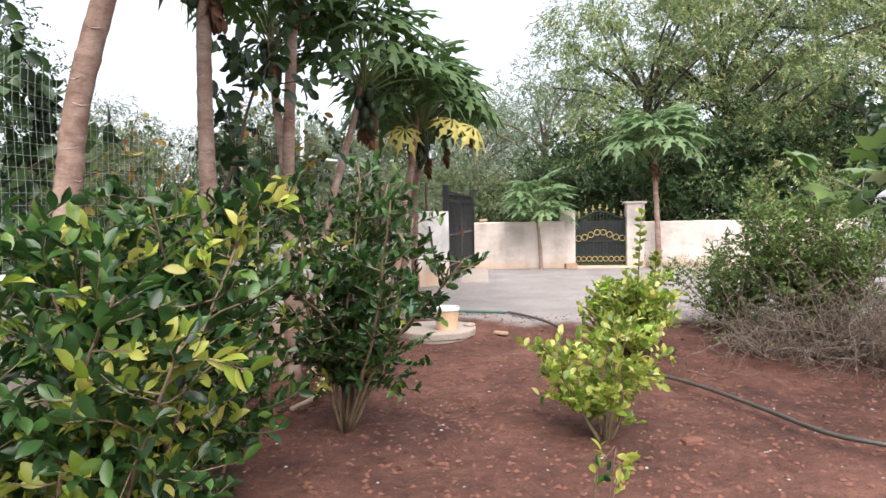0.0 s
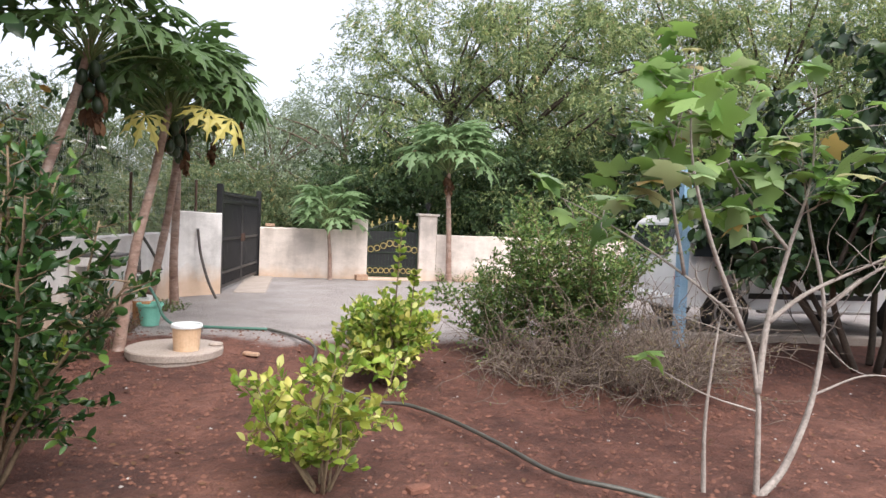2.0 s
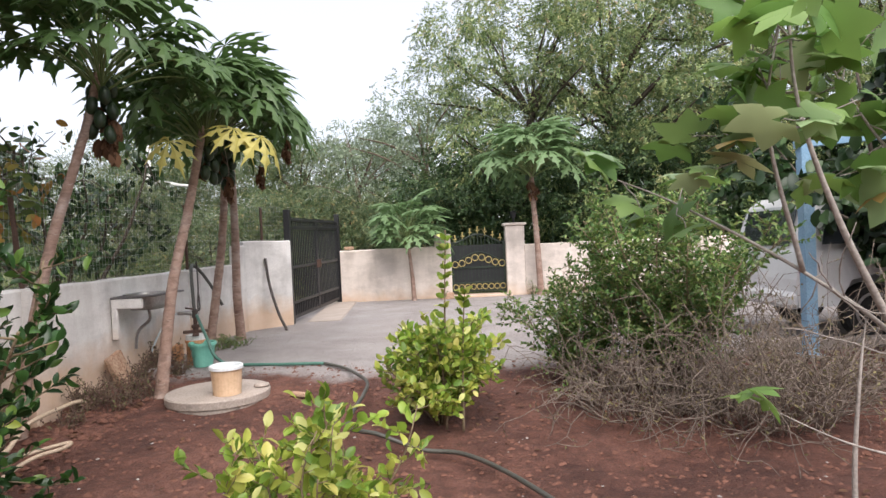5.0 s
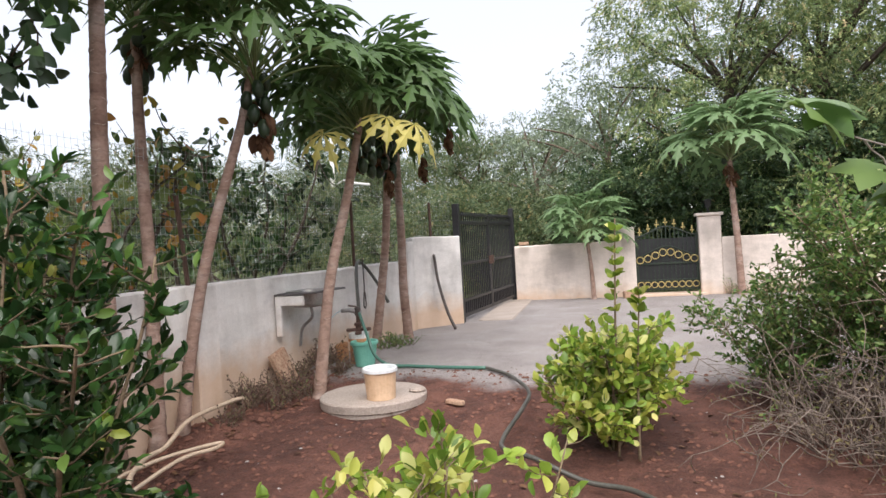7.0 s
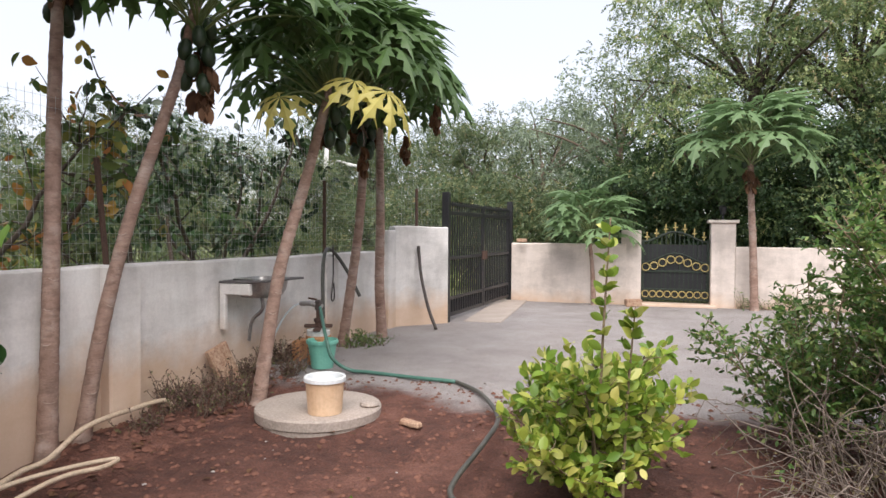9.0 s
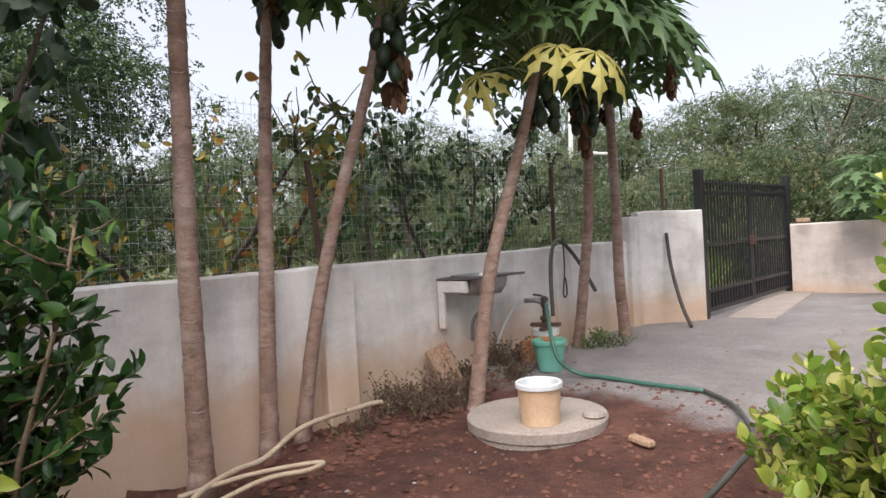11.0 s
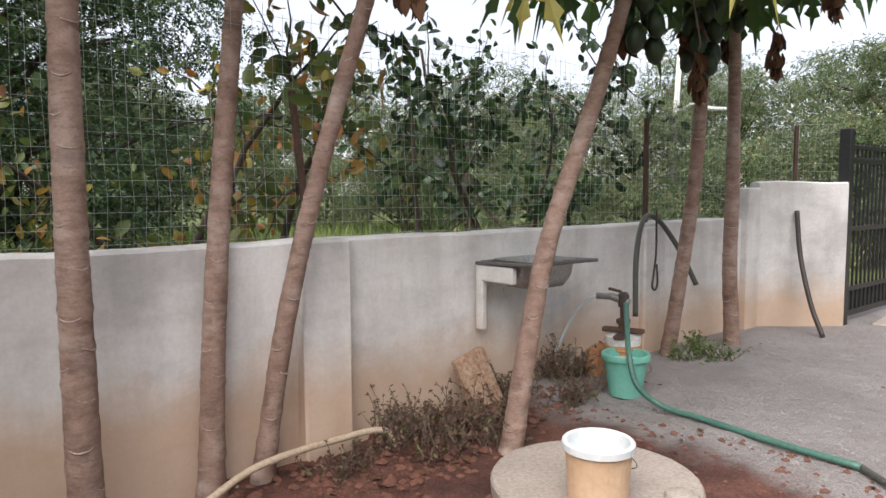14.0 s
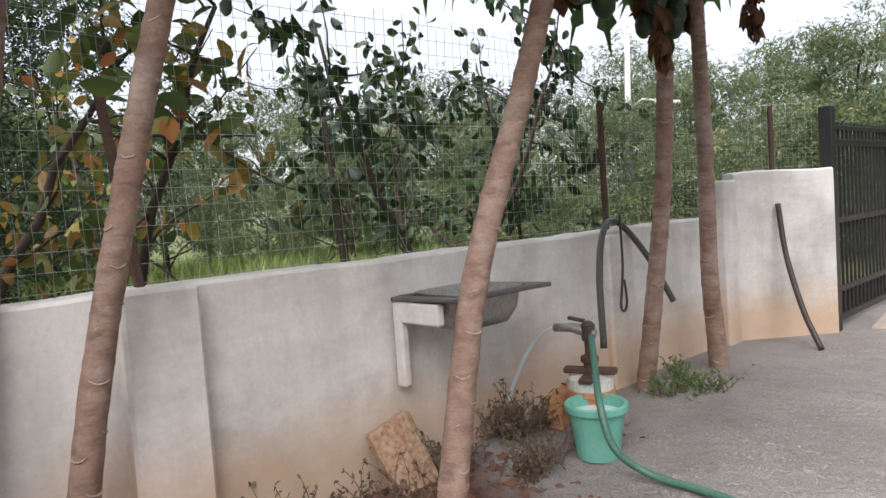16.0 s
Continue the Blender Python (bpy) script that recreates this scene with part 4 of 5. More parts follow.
def fig_tree():
    rng = np.random.default_rng(61)
    t = thing("fig_tree", (4.33, 4.63, -0.3), "young pale-barked fig tree with sparse broad lobed leaves", "tree")
    limbs = [([(0, 0, -0.1), (-0.02, 0, 0.5), (-0.04, 0, 0.72), (-0.16, 0.02, 1.15), (-0.52, 0.18, 1.5), (-1.0, 0.5, 1.86), (-1.3, 0.62, 2.02)], 0.022),
             ([(-0.04, 0, 0.72), (0.04, 0.05, 1.2), (0.2, 0.1, 1.7), (0.3, 0.05, 2.2), (0.26, 0.0, 2.8)], 0.026),
             ([(0.02, 0, 0.0), (0.22, 0.02, 0.22), (0.42, 0.05, 0.7), (0.5, 0.1, 1.3), (0.36, 0.12, 1.9), (0.25, 0.1, 2.4)], 0.03),
             ([(0.04, 0.05, 1.2), (0.3, 0.0, 1.42), (0.75, -0.1, 1.66), (1.3, -0.2, 1.95)], 0.02),
             ([(0.5, 0.1, 1.3), (0.85, 0.1, 1.55), (1.3, 0.15, 1.75)], 0.02),
             ([(-0.36, 0.05, -0.05), (-0.38, 0.05, 0.5), (-0.34, 0.05, 1.0), (-0.28, 0.08, 1.3)], 0.018),
             ([(-0.16, 0.02, 1.15), (-0.5, -0.1, 1.75), (-0.72, -0.2, 2.3), (-0.76, -0.25, 2.9)], 0.02),
             ([(-0.52, 0.18, 1.5), (-0.75, 0.0, 2.2), (-0.7, -0.1, 2.75)], 0.014),
             ([(0.2, 0.1, 1.7), (-0.1, 0.2, 2.1), (-0.35, 0.2, 2.5)], 0.014),
             ([(-0.05, 0, 0.6), (-0.5, -0.1, 0.75), (-0.95, -0.15, 0.98)], 0.008),
             ([(0.42, 0.05, 0.7), (0.8, 0.0, 0.85), (1.2, -0.1, 0.8)], 0.01)]
    pos, ax = [], []
    for pts, r in limbs:
        line = smooth_line(pts, 8)
        rad = list(np.linspace(r, r * 0.13, len(line)))
        part("limb", tubes("limb", [(line, rad)], FIGBARK, 9), None, t)
    lines = []
    for i in (0, 1, 2, 3, 4, 6, 7, 8, 9):
        line = smooth_line(limbs[i][0], 8)
        for k in range(12 if i != 9 else 1):
            j = int(len(line) * (0.4 + 0.6 * rng.uniform()))
            p = np.array(line[min(j, len(line) - 1)])
            leafy = p[2] > 1.85 or i == 9 or (i == 0 and p[2] > 1.6)
            tw = wander(p, rng.normal(0, 1, 3) + np.array((0.1, 0, 0.4)), rng.uniform(0.2, 0.6), 5, rng, 0.02, 0.2)
            if p[2] > 1.0:
                lines.append((tw, [0.005, 0.004, 0.004, 0.003, 0.003, 0.002]))
            if not leafy:
                continue
            for q in tw[3:]:
                a = rng.uniform(0, 2 * math.pi)
                d = np.array((math.cos(a), math.sin(a), rng.uniform(-0.25, 0.25)))
                pos.append(q + d * 0.05)
                ax.append(d)
    tagged(part("twigwork", tubes("twigwork", lines, FIGBARK, 5), None, t), kind="stuff")
    n = len(pos)
    part("foliage", leaf_cloud("foliage", pos, ax, rng.uniform(0.1, 0.2, n), 1.0, LEAF_FIG, FIGLEAF, rng, 0.6), None, t)


fig_tree()


# ---- trees outside ----
def tree_meshes(seed, height, radius, clear, clumps, per, leaf_len, material, bark, template=LEAF_SPRAY, puff=0.42, flat=0.6, wide=0.8, tuft=0.15):
    """Trunk with limbs, and a crown of separate leaf clumps at the limbs' ends."""
    rng = np.random.default_rng(seed)
    lines, pos, ax = [], [], []
    trunk = wander((0, 0, -0.2), (rng.normal(0, 0.1), rng.normal(0, 0.1), 1), height * 0.72, 8, rng, 0.08, 0.07)
    lines.append((trunk, list(np.linspace(0.03 * height, 0.012 * height, 9))))
    for i in range(clumps):
        a = i * 2.39996 + rng.uniform(-0.4, 0.4)
        u = (i + 0.5) / clumps
        z = clear + (height - clear) * (u ** 0.85)
        rr = radius * math.sqrt(max(0.05, 1 - (2 * (z - clear) / (height - clear) - 0.85) ** 2 / 1.9)) * rng.uniform(0.35, 1.08)
        e = np.array((rr * math.cos(a), rr * math.sin(a), z + rng.uniform(-0.3, 0.3)))
        if i % 3 == 0:
            j = min(7, max(1, int(8 * min(1, (z - 0.25 * rr) / (height * 0.75)))))
            s = trunk[j]
            m = (s + e) / 2 + np.array((0, 0, 0.1 * rr)) + rng.normal(0, 0.12, 3)
            lines.append((smooth_line([tuple(s), tuple(m), tuple(e)], 4), list(np.linspace(0.008 * height, 0.0025 * height, 9))))
        n = int(per * rng.uniform(0.5, 1.4))
        size = puff * rng.uniform(0.7, 1.35)
        tufts = rng.normal(0, 1, (9, 3)) * np.array((size, size, size * flat))
        off = tufts[rng.integers(0, 9, n)] + rng.normal(0, 1, (n, 3)) * np.array((tuft, tuft, tuft * 0.65))
        pos.append(e + off)
        ax.append(off / np.maximum(0.05, np.linalg.norm(off, axis=1))[:, None] + rng.normal(0, 0.6, (n, 3)) + np.array((0, 0, -0.35)))
    pos, ax = np.concatenate(pos), np.concatenate(ax)
    wood = tubes("trunk", lines, bark, 7)
    crown = leaf_cloud("crown", pos, ax, leaf_len * rng.uniform(0.6, 1.3, len(pos)), wide, template, material, rng, 0.6)
    return wood, crown


def tree(meshes, x, y, turn, size, label, group, z=0.0):
    t = thing("tree", (x, y, z), label, "tree", group, turn=turn)
    t.scale = (size, size, size)
    part("trunk", meshes[0], None, t)
    part("crown", meshes[1], None, t)
    return t


BIG = [tree_meshes(101 + i, 8.2, 3.4, 1.5, 92, 290, 0.165, NEEM, BARK_DARK, puff=0.46, flat=0.5, tuft=0.17) for i in range(3)]
GREY = [tree_meshes(111 + i, 6.2, 2.6, 1.2, 50, 80, 0.2, SILVERY, BARK, puff=0.42) for i in range(2)]
DARK = [tree_meshes(121 + i, 4.2, 2.3, 0.3, 80, 100, 0.26, NEEM_DARK, BARK_DARK, puff=0.42) for i in range(2)]
DARKFIELD = tree_meshes(137, 5.4, 2.6, 0.8, 80, 320, 0.14, NEEM_DARK, BARK_DARK, puff=0.45, flat=0.6)
FIELD = [tree_meshes(131 + i, 5.4, 2.4, 1.5, 62, 250, 0.145, THICKET, BARK_DARK, puff=0.42, flat=0.5, tuft=0.16) for i in range(3)]
SCRUB = [tree_meshes(141 + i, 2.5, 1.9, 0.1, 60, 190, 0.13, THICKET, BARK_DARK, puff=0.36) for i in range(2)]
LAB_BIG = "tall leafy neem-like tree beyond the cream wall"
for k, (x, y, s) in enumerate([(4.2, 21.5, 0.98), (7.6, 20.6, 1.05), (11.2, 21.2, 1.08), (14.8, 20.0, 1.1), (9.6, 26.0, 0.85), (18.5, 20.5, 1.1), (22, 17, 1.1)]):
    tree(BIG[k % 3], x, y, 47 * k, s, LAB_BIG, "tall trees")
for k, (x, y, s) in enumerate([(1.4, 22.0, 0.95), (-0.6, 24.5, 0.85), (3.0, 27.0, 1.1)]):
    tree(GREY[k % 2], x, y, 70 * k, s, "airy grey-green tree beyond the cream wall", "grey trees")
for k, (x, y, s) in enumerate([(3.4, 20.2, 0.85), (5.6, 20.4, 0.95), (8.4, 20.5, 0.95), (11.5, 20.5, 1.0), (14.5, 20.4, 1.0), (2.0, 20.2, 0.75)]):
    tree(DARK[k % 2], x, y, 80 * k + 15, s, "dark dense tree behind the cream wall", "dark trees")
for k, (x, y, s) in enumerate([(-0.6, 20.4, 0.9), (-2.6, 21.2, 0.95), (0.9, 20.2, 0.85), (-4.2, 19.0, 0.8)]):
    tree(SCRUB[k % 2], x, y, 65 * k, 1.15 * s, "low olive-green scrub tree behind the gate", "scrub trees")
for k, (x, y, s) in enumerate([(-6.5, 23.5, 0.95), (-9.5, 20.0, 0.72), (-3.6, 26.5, 0.95), (-12.5, 17.0, 0.92), (-14.5, 22.5, 0.98), (-11.0, 15.9, 0.7), (-13.0, 12.6, 0.8),
                               (-13.2, 9.9, 0.8), (-8.5, 7.7, 1.02), (-9.0, 5.6, 1.1), (-8.0, 2.6, 1.2), (-18.0, 16.0, 1.0), (-16.5, 9.0, 0.9), (-11.5, 2.0, 1.2), (-7.5, -2.0, 1.2), (-6.2, 18.4, 0.7),
                               (-20.0, 20.0, 1.15), (-22.0, 12.5, 1.15), (-16.5, 27.0, 0.9), (-10.5, 29.0, 1.25), (-24.0, 7.0, 1.25), (-19.0, 13.0, 1.05), (-13.5, 19.5, 0.66), (-5.5, 30.0, 1.1), (-1.0, 31.0, 1.1)]):
    away = math.hypot(x - 1.5, y - 5.5)
    if y > 9:
        s = min(s, (1.4 + (0.2 if y > 19 else 0.13) * away) / 5.7 * (0.86 + 0.3 * ((k * 37) % 10) / 10))
    tree(DARKFIELD if k in (8, 9, 10, 12) else FIELD[k % 3], x, y, 53 * k, s, "leafy green field tree beyond the boundary wall", "field trees")
for k, (x, y, s) in enumerate([(-8.6, 18.5, 0.8), (-15.5, 16.5, 0.9), (-17.0, 11.5, 0.9), (-5.9, 17.6, 0.6), (-12.5, 19.0, 0.8)]):
    tree(SCRUB[k % 2], x, y, 77 * k, s, "low green scrub in the field", "scrub trees")


def small_tree(x, y, stems, height, material, n, leaf_len, seed, label, reach=1.0, low=0.55):
    """A small broad-leaved tree with crooked stems and loose foliage."""
    rng = np.random.default_rng(seed)
    t = thing("small_tree", (x, y, 0), label, "tree", "small trees")
    pos, ax, twigs = [], [], []
    for i in range(stems):
        az = 2 * math.pi * i / stems + 0.6
        s = wander((0.3 * math.cos(az), 0.3 * math.sin(az), -0.1), (0.45 * math.cos(az), 0.45 * math.sin(az), 1), height * rng.uniform(0.8, 1), 10, rng, 0.05, 0.16)
        part("stem", tubes("stem", [(s, list(np.linspace(0.045, 0.012, 11)))], BARK_DARK, 8), None, t)
        for k in range(15):
            j = int(rng.integers(4, 11))
            tw = wander(s[j], rng.normal(0, 1, 3) + np.array((0, 0, 0.15)), reach * rng.uniform(0.5, 1.1), 6, rng, 0.0, 0.2)
            twigs.append((tw, list(np.linspace(0.01, 0.003, 7))))
            for q in range(n):
                jj = int(rng.integers(1, 7))
                pp = tw[jj] + rng.normal(0, 0.07, 3)
                if pp[2] > low * height * 0.6:
                    pos.append(pp)
                    ax.append(rng.normal(0, 0.7, 3) + np.array((0, 0, -0.5)))
    tagged(part("twigwork", tubes("twigwork", twigs, BARK_DARK, 4), None, t), kind="stuff")
    part("crown", leaf_cloud("crown", pos, ax, leaf_len * rng.uniform(0.6, 1.25, len(pos)), 0.62, LEAF_OVAL, material, rng, 0.3), None, t)


small_tree(-3.7, 10.9, 4, 3.7, BROAD, 17, 0.14, 71, "small dark broad-leaved tree with crooked stems behind the wall", 0.9)
small_tree(-3.5, 7.7, 4, 2.95, ORANGEY, 14, 0.125, 72, "thin tree with green and orange leaves behind the wall", 0.9)
small_tree(-4.6, 13.2, 3, 3.2, BROAD, 12, 0.14, 73, "small dark tree with crooked stems in the field", 0.9)
small_tree(7.9, 7.9, 8, 3.9, BROAD, 75, 0.18, 74, "dense dark broad-leaved tree overhanging the parked car", 1.2, 0.42)
small_tree(-3.2, 4.3, 4, 3.6, BROAD, 30, 0.16, 76, "dark broad-leaved tree behind the wall beside the leaning papaya", 1.0, 0.5)
small_tree(10.6, 6.2, 6, 4.2, BROAD, 40, 0.17, 75, "dense dark broad-leaved tree beside the car", 1.25, 0.3)


# ---- lamp pole beyond the wall ----
def lamp_pole():
    t = thing("lamp_pole", (-5.67, 18.84, 0), "slim whitewashed pole with a meter box and a tube lamp arm", "lamp post")
    part("pole", tubes("pole", [([(0, 0, -0.2), (0.0, 0, 2.4), (0.1, 0, 4.6)], [0.075, 0.065, 0.05])], POLE, 10), None, t)
    part("meter_box", box((0.2, 0.16, 0.3), (0.02, -0.12, 2.75), bevel=0.015), POLE, t)
    part("arm", tubes("arm", [([(0.05, 0, 3.05), (0.35, 0, 3.2), (0.75, 0, 3.1)], [0.022] * 3)], POLE, 7), None, t)
    part("lamp", box((0.5, 0.09, 0.07), (0.85, 0, 3.06), (0, 8, 0), 0.02), POLE, t)
    part("collar", lathe([(0.1, 2.2), (0.1, 2.26)], 10), POLE, t)


lamp_pole()


# ---- drain cover, buckets, sink, tap ----
dz = hgt(-0.37, 8.42)
cover = thing("well_cover", (-0.37, 8.42, dz), "round concrete well cover slab on red soil", "well cover")
part("slab", lathe([(0.5, -0.02), (0.52, -0.01), (0.525, 0.06), (0.515, 0.075), (0.3, 0.08)], 40), CONCRETE, cover)
part("foundation_ring", lathe([(0.5, -0.2), (0.505, -0.02)], 40), CONCRETE, cover)
ztop = dz + 0.08


def bucket(name, at, r0, r1, h, outer, inner, label, handle_mat, fill, rim_mat, lining):
    t = thing(name, at, label, "bucket")
    part("shell", lathe([(r0, 0), (r0 + 0.25 * (r1 - r0), 0.25 * h), (r1, h), (r1 - 0.006, h), (r0 - 0.004, 0.02)], 28), outer, t, smooth=False)
    part("rim", lathe([(r1, h - 0.035), (r1 + 0.012, h - 0.035), (r1 + 0.012, h - 0.004), (r1 + 0.004, h + 0.004), (r1 - 0.01, h), (r1 - 0.012, h - 0.02)], 28, False), rim_mat, t)
    part("lining", lathe([(r1 - 0.009, h - 0.003), (r0 - 0.007, 0.03)], 28, False), lining, t)
    if fill:
        part("contents", lathe([(r1 - 0.016, fill), (r1 - 0.016, fill + 0.004)], 24), inner, t)
    pts = [((r1 + 0.018) * math.cos(a), (r1 + 0.018) * math.sin(a), h - 0.03 - 0.14 * math.sin(a / 1.0) if 0 <= a <= math.pi else h) for a in np.linspace(0, math.pi, 13)]
    part("handle", tubes("handle", [(pts, [0.003] * 13)], handle_mat, 5), None, t)
    return t


bucket("paint_bucket", (-0.2, 8.2, ztop), 0.135, 0.155, 0.29, BUCKET_CREAM, BUCKET_IN, "soil-stained cream plastic bucket with a white rim on the well cover", STEEL, 0.1, BUCKET_IN, BUCKET_IN)
bucket("green_bucket", (-0.98, 9.66, 0.0), 0.11, 0.155, 0.29, BUCKET_GREEN, WATER, "aqua green plastic bucket of water under the tap", STEEL, 0.23, BUCKET_GREEN, BUCKET_GREEN)
lump = thing("stone", (0.06, 8.5, ztop), "small flat stone on the well cover", "stone")
part("body", lathe([(0.07, 0), (0.085, 0.012), (0.075, 0.03), (0.03, 0.04)], 9), CONCRETE, lump)


def sink():
    """Steel bowl in a dark slab that sticks out of the wall on a rough bracket."""
    t = thing("wall_sink", (wall_x(9.2), 8.9, 0), "weathered steel sink in a stone slab on a wall bracket", "sink", turn=-4.57)
    deck = bmesh.new()
    box((0.54, 0.06, 0.022), (0.27, 0.03, 0.93), (0, -2, 0), 0.005, deck)
    box((0.54, 0.1, 0.022), (0.27, 0.6, 0.93), (0, -2, 0), 0.005, deck)
    box((0.07, 0.5, 0.022), (0.035, 0.3, 0.925), (0, -2, 0), 0.005, deck)
    box((0.06, 0.5, 0.022), (0.51, 0.3, 0.94), (0, -2, 0), 0.005, deck)
    part("slab", deck, STONE_SLAB, t)
    bowl = bmesh.new()
    n = 28
    rings = [(0.215, 0.25, 0.952), (0.205, 0.24, 0.93), (0.19, 0.225, 0.84), (0.15, 0.18, 0.77), (0.05, 0.06, 0.76)]
    prev = None
    for a, b, z in rings:
        ring = []
        for k in range(n):
            th = 2 * math.pi * k / n
            c, s = math.cos(th), math.sin(th)
            ring.append(bowl.verts.new((0.275 + a * math.copysign(abs(c) ** 0.5, c), 0.3 + b * math.copysign(abs(s) ** 0.5, s), z)))
        if prev:
            for k in range(n):
                bowl.faces.new((prev[k], prev[(k + 1) % n], ring[(k + 1) % n], ring[k]))
        prev = ring
    bowl.faces.new(prev[::-1])
    part("bowl", bowl, STEEL, t, "dull stainless steel bowl", True)
    part("bracket", box((0.36, 0.05, 0.11), (0.18, 0.03, 0.855), bevel=0.01), WALL, t)
    part("bracket", box((0.07, 0.05, 0.36), (0.035, 0.03, 0.64), (0, 0, 0), 0.01), WALL, t)
    part("drain_pipe", tubes("drain_pipe", [(smooth_line([(0.28, 0.3, 0.76), (0.27, 0.32, 0.64), (0.08, 0.4, 0.5), (0.03, 0.42, 0.3)], 6), [0.018] * 19)], STEEL, 8), None, t)


sink()


def tap():
    """A capped bore pipe with a valve, a spout that runs, and a hose coupling."""
    t = thing("bore_tap", (-1.13, 9.86, 0), "rusty bore-well tap on a clay pipe with running water", "tap")
    part("sleeve", lathe([(0.12, -0.05), (0.12, 0.26), (0.135, 0.27), (0.135, 0.3)], 20), CLAY, t, "orange clay sleeve")
    part("collar", lathe([(0.125, 0.3), (0.125, 0.36), (0.06, 0.38)], 20), POLE, t, "white plastic collar")
    part("flange", box((0.3, 0.06, 0.035), (0, 0, 0.4), (0, 0, 20), 0.008), RUST, t)
    part("flange", box((0.08, 0.3, 0.03), (0, 0, 0.37), (0, 0, 20), 0.008), RUST, t)
    part("riser", lathe([(0.035, 0.36), (0.035, 0.44), (0.05, 0.45), (0.05, 0.48), (0.024, 0.49), (0.024, 0.6)], 14), RUST, t)
    part("valve", tubes("valve", [([(-0.2, -0.04, 0.635), (-0.1, -0.02, 0.64), (0.0, 0, 0.62), (0.04, 0.01, 0.6)], [0.024, 0.026, 0.034, 0.03])], STEEL, 12), None, t)
    part("valve_handle", box((0.1, 0.025, 0.02), (-0.06, -0.02, 0.69), (0, 10, 15), 0.006), RUST, t)
    part("elbow", lathe([(0.036, 0.57), (0.04, 0.6), (0.04, 0.66), (0.02, 0.68)], 12), HOSE_BLACK, t)
    jet = [(-0.2 - 0.36 * u, -0.04 - 0.07 * u, 0.635 - 0.06 * u - 0.5 * u * u) for u in np.linspace(0, 1, 12)]
    part("water_jet", tubes("water_jet", [(jet, [0.009 + 0.005 * u for u in np.linspace(0, 1, 12)])], WATER, 8), None, t, "stream of water from the spout")


tap()


def hose(name, pts, r, material, label, on_ground=True):
    line = smooth_line(pts, 10)
    if on_ground:
        line = [Vector((q.x, q.y, max(q.z, hgt(q.x, q.y) + r * 0.9))) for q in line]
    o = new(name, tubes(name, [(line, [r] * len(line))], material, 9))
    return tagged(o, label, "hose")


hose("garden_hose", [(-1.1, 9.84, 0.6), (-1.0, 9.7, 0.49), (-0.85, 9.49, 0.34), (-0.76, 9.45, 0.15), (-0.62, 9.52, 0.03), (-0.35, 9.5, 0.02), (0.1, 9.42, 0.02), (0.55, 9.38, 0.02)], 0.019, HOSE_GREEN, "green rubber garden hose from the tap across the ground")
hose("garden_hose", [(0.55, 9.38, 0.02), (0.78, 9.2, 0.0), (0.96, 8.9, 0.0), (1.18, 8.35, 0), (1.22, 7.78, 0), (1.15, 7.3, -0.1), (1.22, 7.0, -0.1), (1.45, 6.84, -0.1), (1.8, 6.72, -0.2), (2.12, 6.58, -0.2), (2.42, 6.15, -0.2), (2.72, 5.5, -0.2), (2.98, 4.86, -0.2), (3.3, 4.6, -0.2), (4.1, 4.35, -0.3), (5.5, 4.1, -0.3)],
     0.018, HOSE_DARK, "dusty dark green garden hose winding over red soil")
hx = wall_x(10.9)
hose("loop_hose", [(-1.3, 10.3, 0.42), (-1.34, 10.36, 0.85), (-1.42, 10.55, 1.1), (-1.5, 10.8, 1.2), (-1.48, 10.98, 1.13), (-1.36, 11.08, 0.9), (-1.22, 11.13, 0.6)], 0.022, HOSE_DARK, "dark green hose looped over the wall post", False)
hose("thin_cable", [(hx + 0.09, 10.88, 1.25), (hx + 0.1, 10.87, 0.9), (hx + 0.1, 10.84, 0.72), (hx + 0.11, 10.8, 0.6), (hx + 0.1, 10.86, 0.56), (hx + 0.1, 10.9, 0.62), (hx + 0.1, 10.88, 0.78)], 0.009, HOSE_BLACK, "black cable hanging in a loop on the wall", False)
hose("leaning_pipe", [(-0.68, 12.6, 0.01), (-0.84, 12.72, 0.3), (-1.0, 12.86, 0.75), (-1.08, 12.95, 1.2)], 0.024, HOSE_BLACK, "black flexible pipe leaning on the wing wall", False)
hose("ground_pipe", [(-1.52, 8.06, -0.12), (-1.56, 8.0, 0.0), (-1.62, 7.75, 0), (-1.58, 7.2, 0), (-1.5, 6.8, -0.1), (-1.46, 6.55, -0.1), (-1.3, 6.2, -0.1), (-1.1, 5.8, -0.2), (-1.2, 5.2, -0.2)], 0.02, PVC, "pale dusty pipe lying on red soil")
hose("ground_pipe", [(-1.35, 6.1, -0.1), (-1.32, 6.5, -0.1), (-1.2, 6.8, -0.1), (-1.08, 6.95, -0.1), (-1.05, 6.8, -0.1), (-1.15, 6.5, -0.1), (-1.2, 5.9, -0.2)], 0.016, PVC, "pale dusty pipe coiled on red soil")


def slab(name, at, size, turn, material, label, category):
    bm = box(size, (0, 0, size[2] / 2), bevel=0.012)
    bmesh.ops.subdivide_edges(bm, edges=bm.edges[:], cuts=2, use_grid_fill=True)
    for v in bm.verts:
        v.co += Vector((noise.noise(v.co * 9), noise.noise(v.co * 9 + Vector((3, 1, 2))), noise.noise(v.co * 9 + Vector((7, 5, 1))))) * 0.01
    o = new(name, to_mesh(name, bm, material))
    o.matrix_world = pose(*at, *turn)
    return tagged(o, label, category)


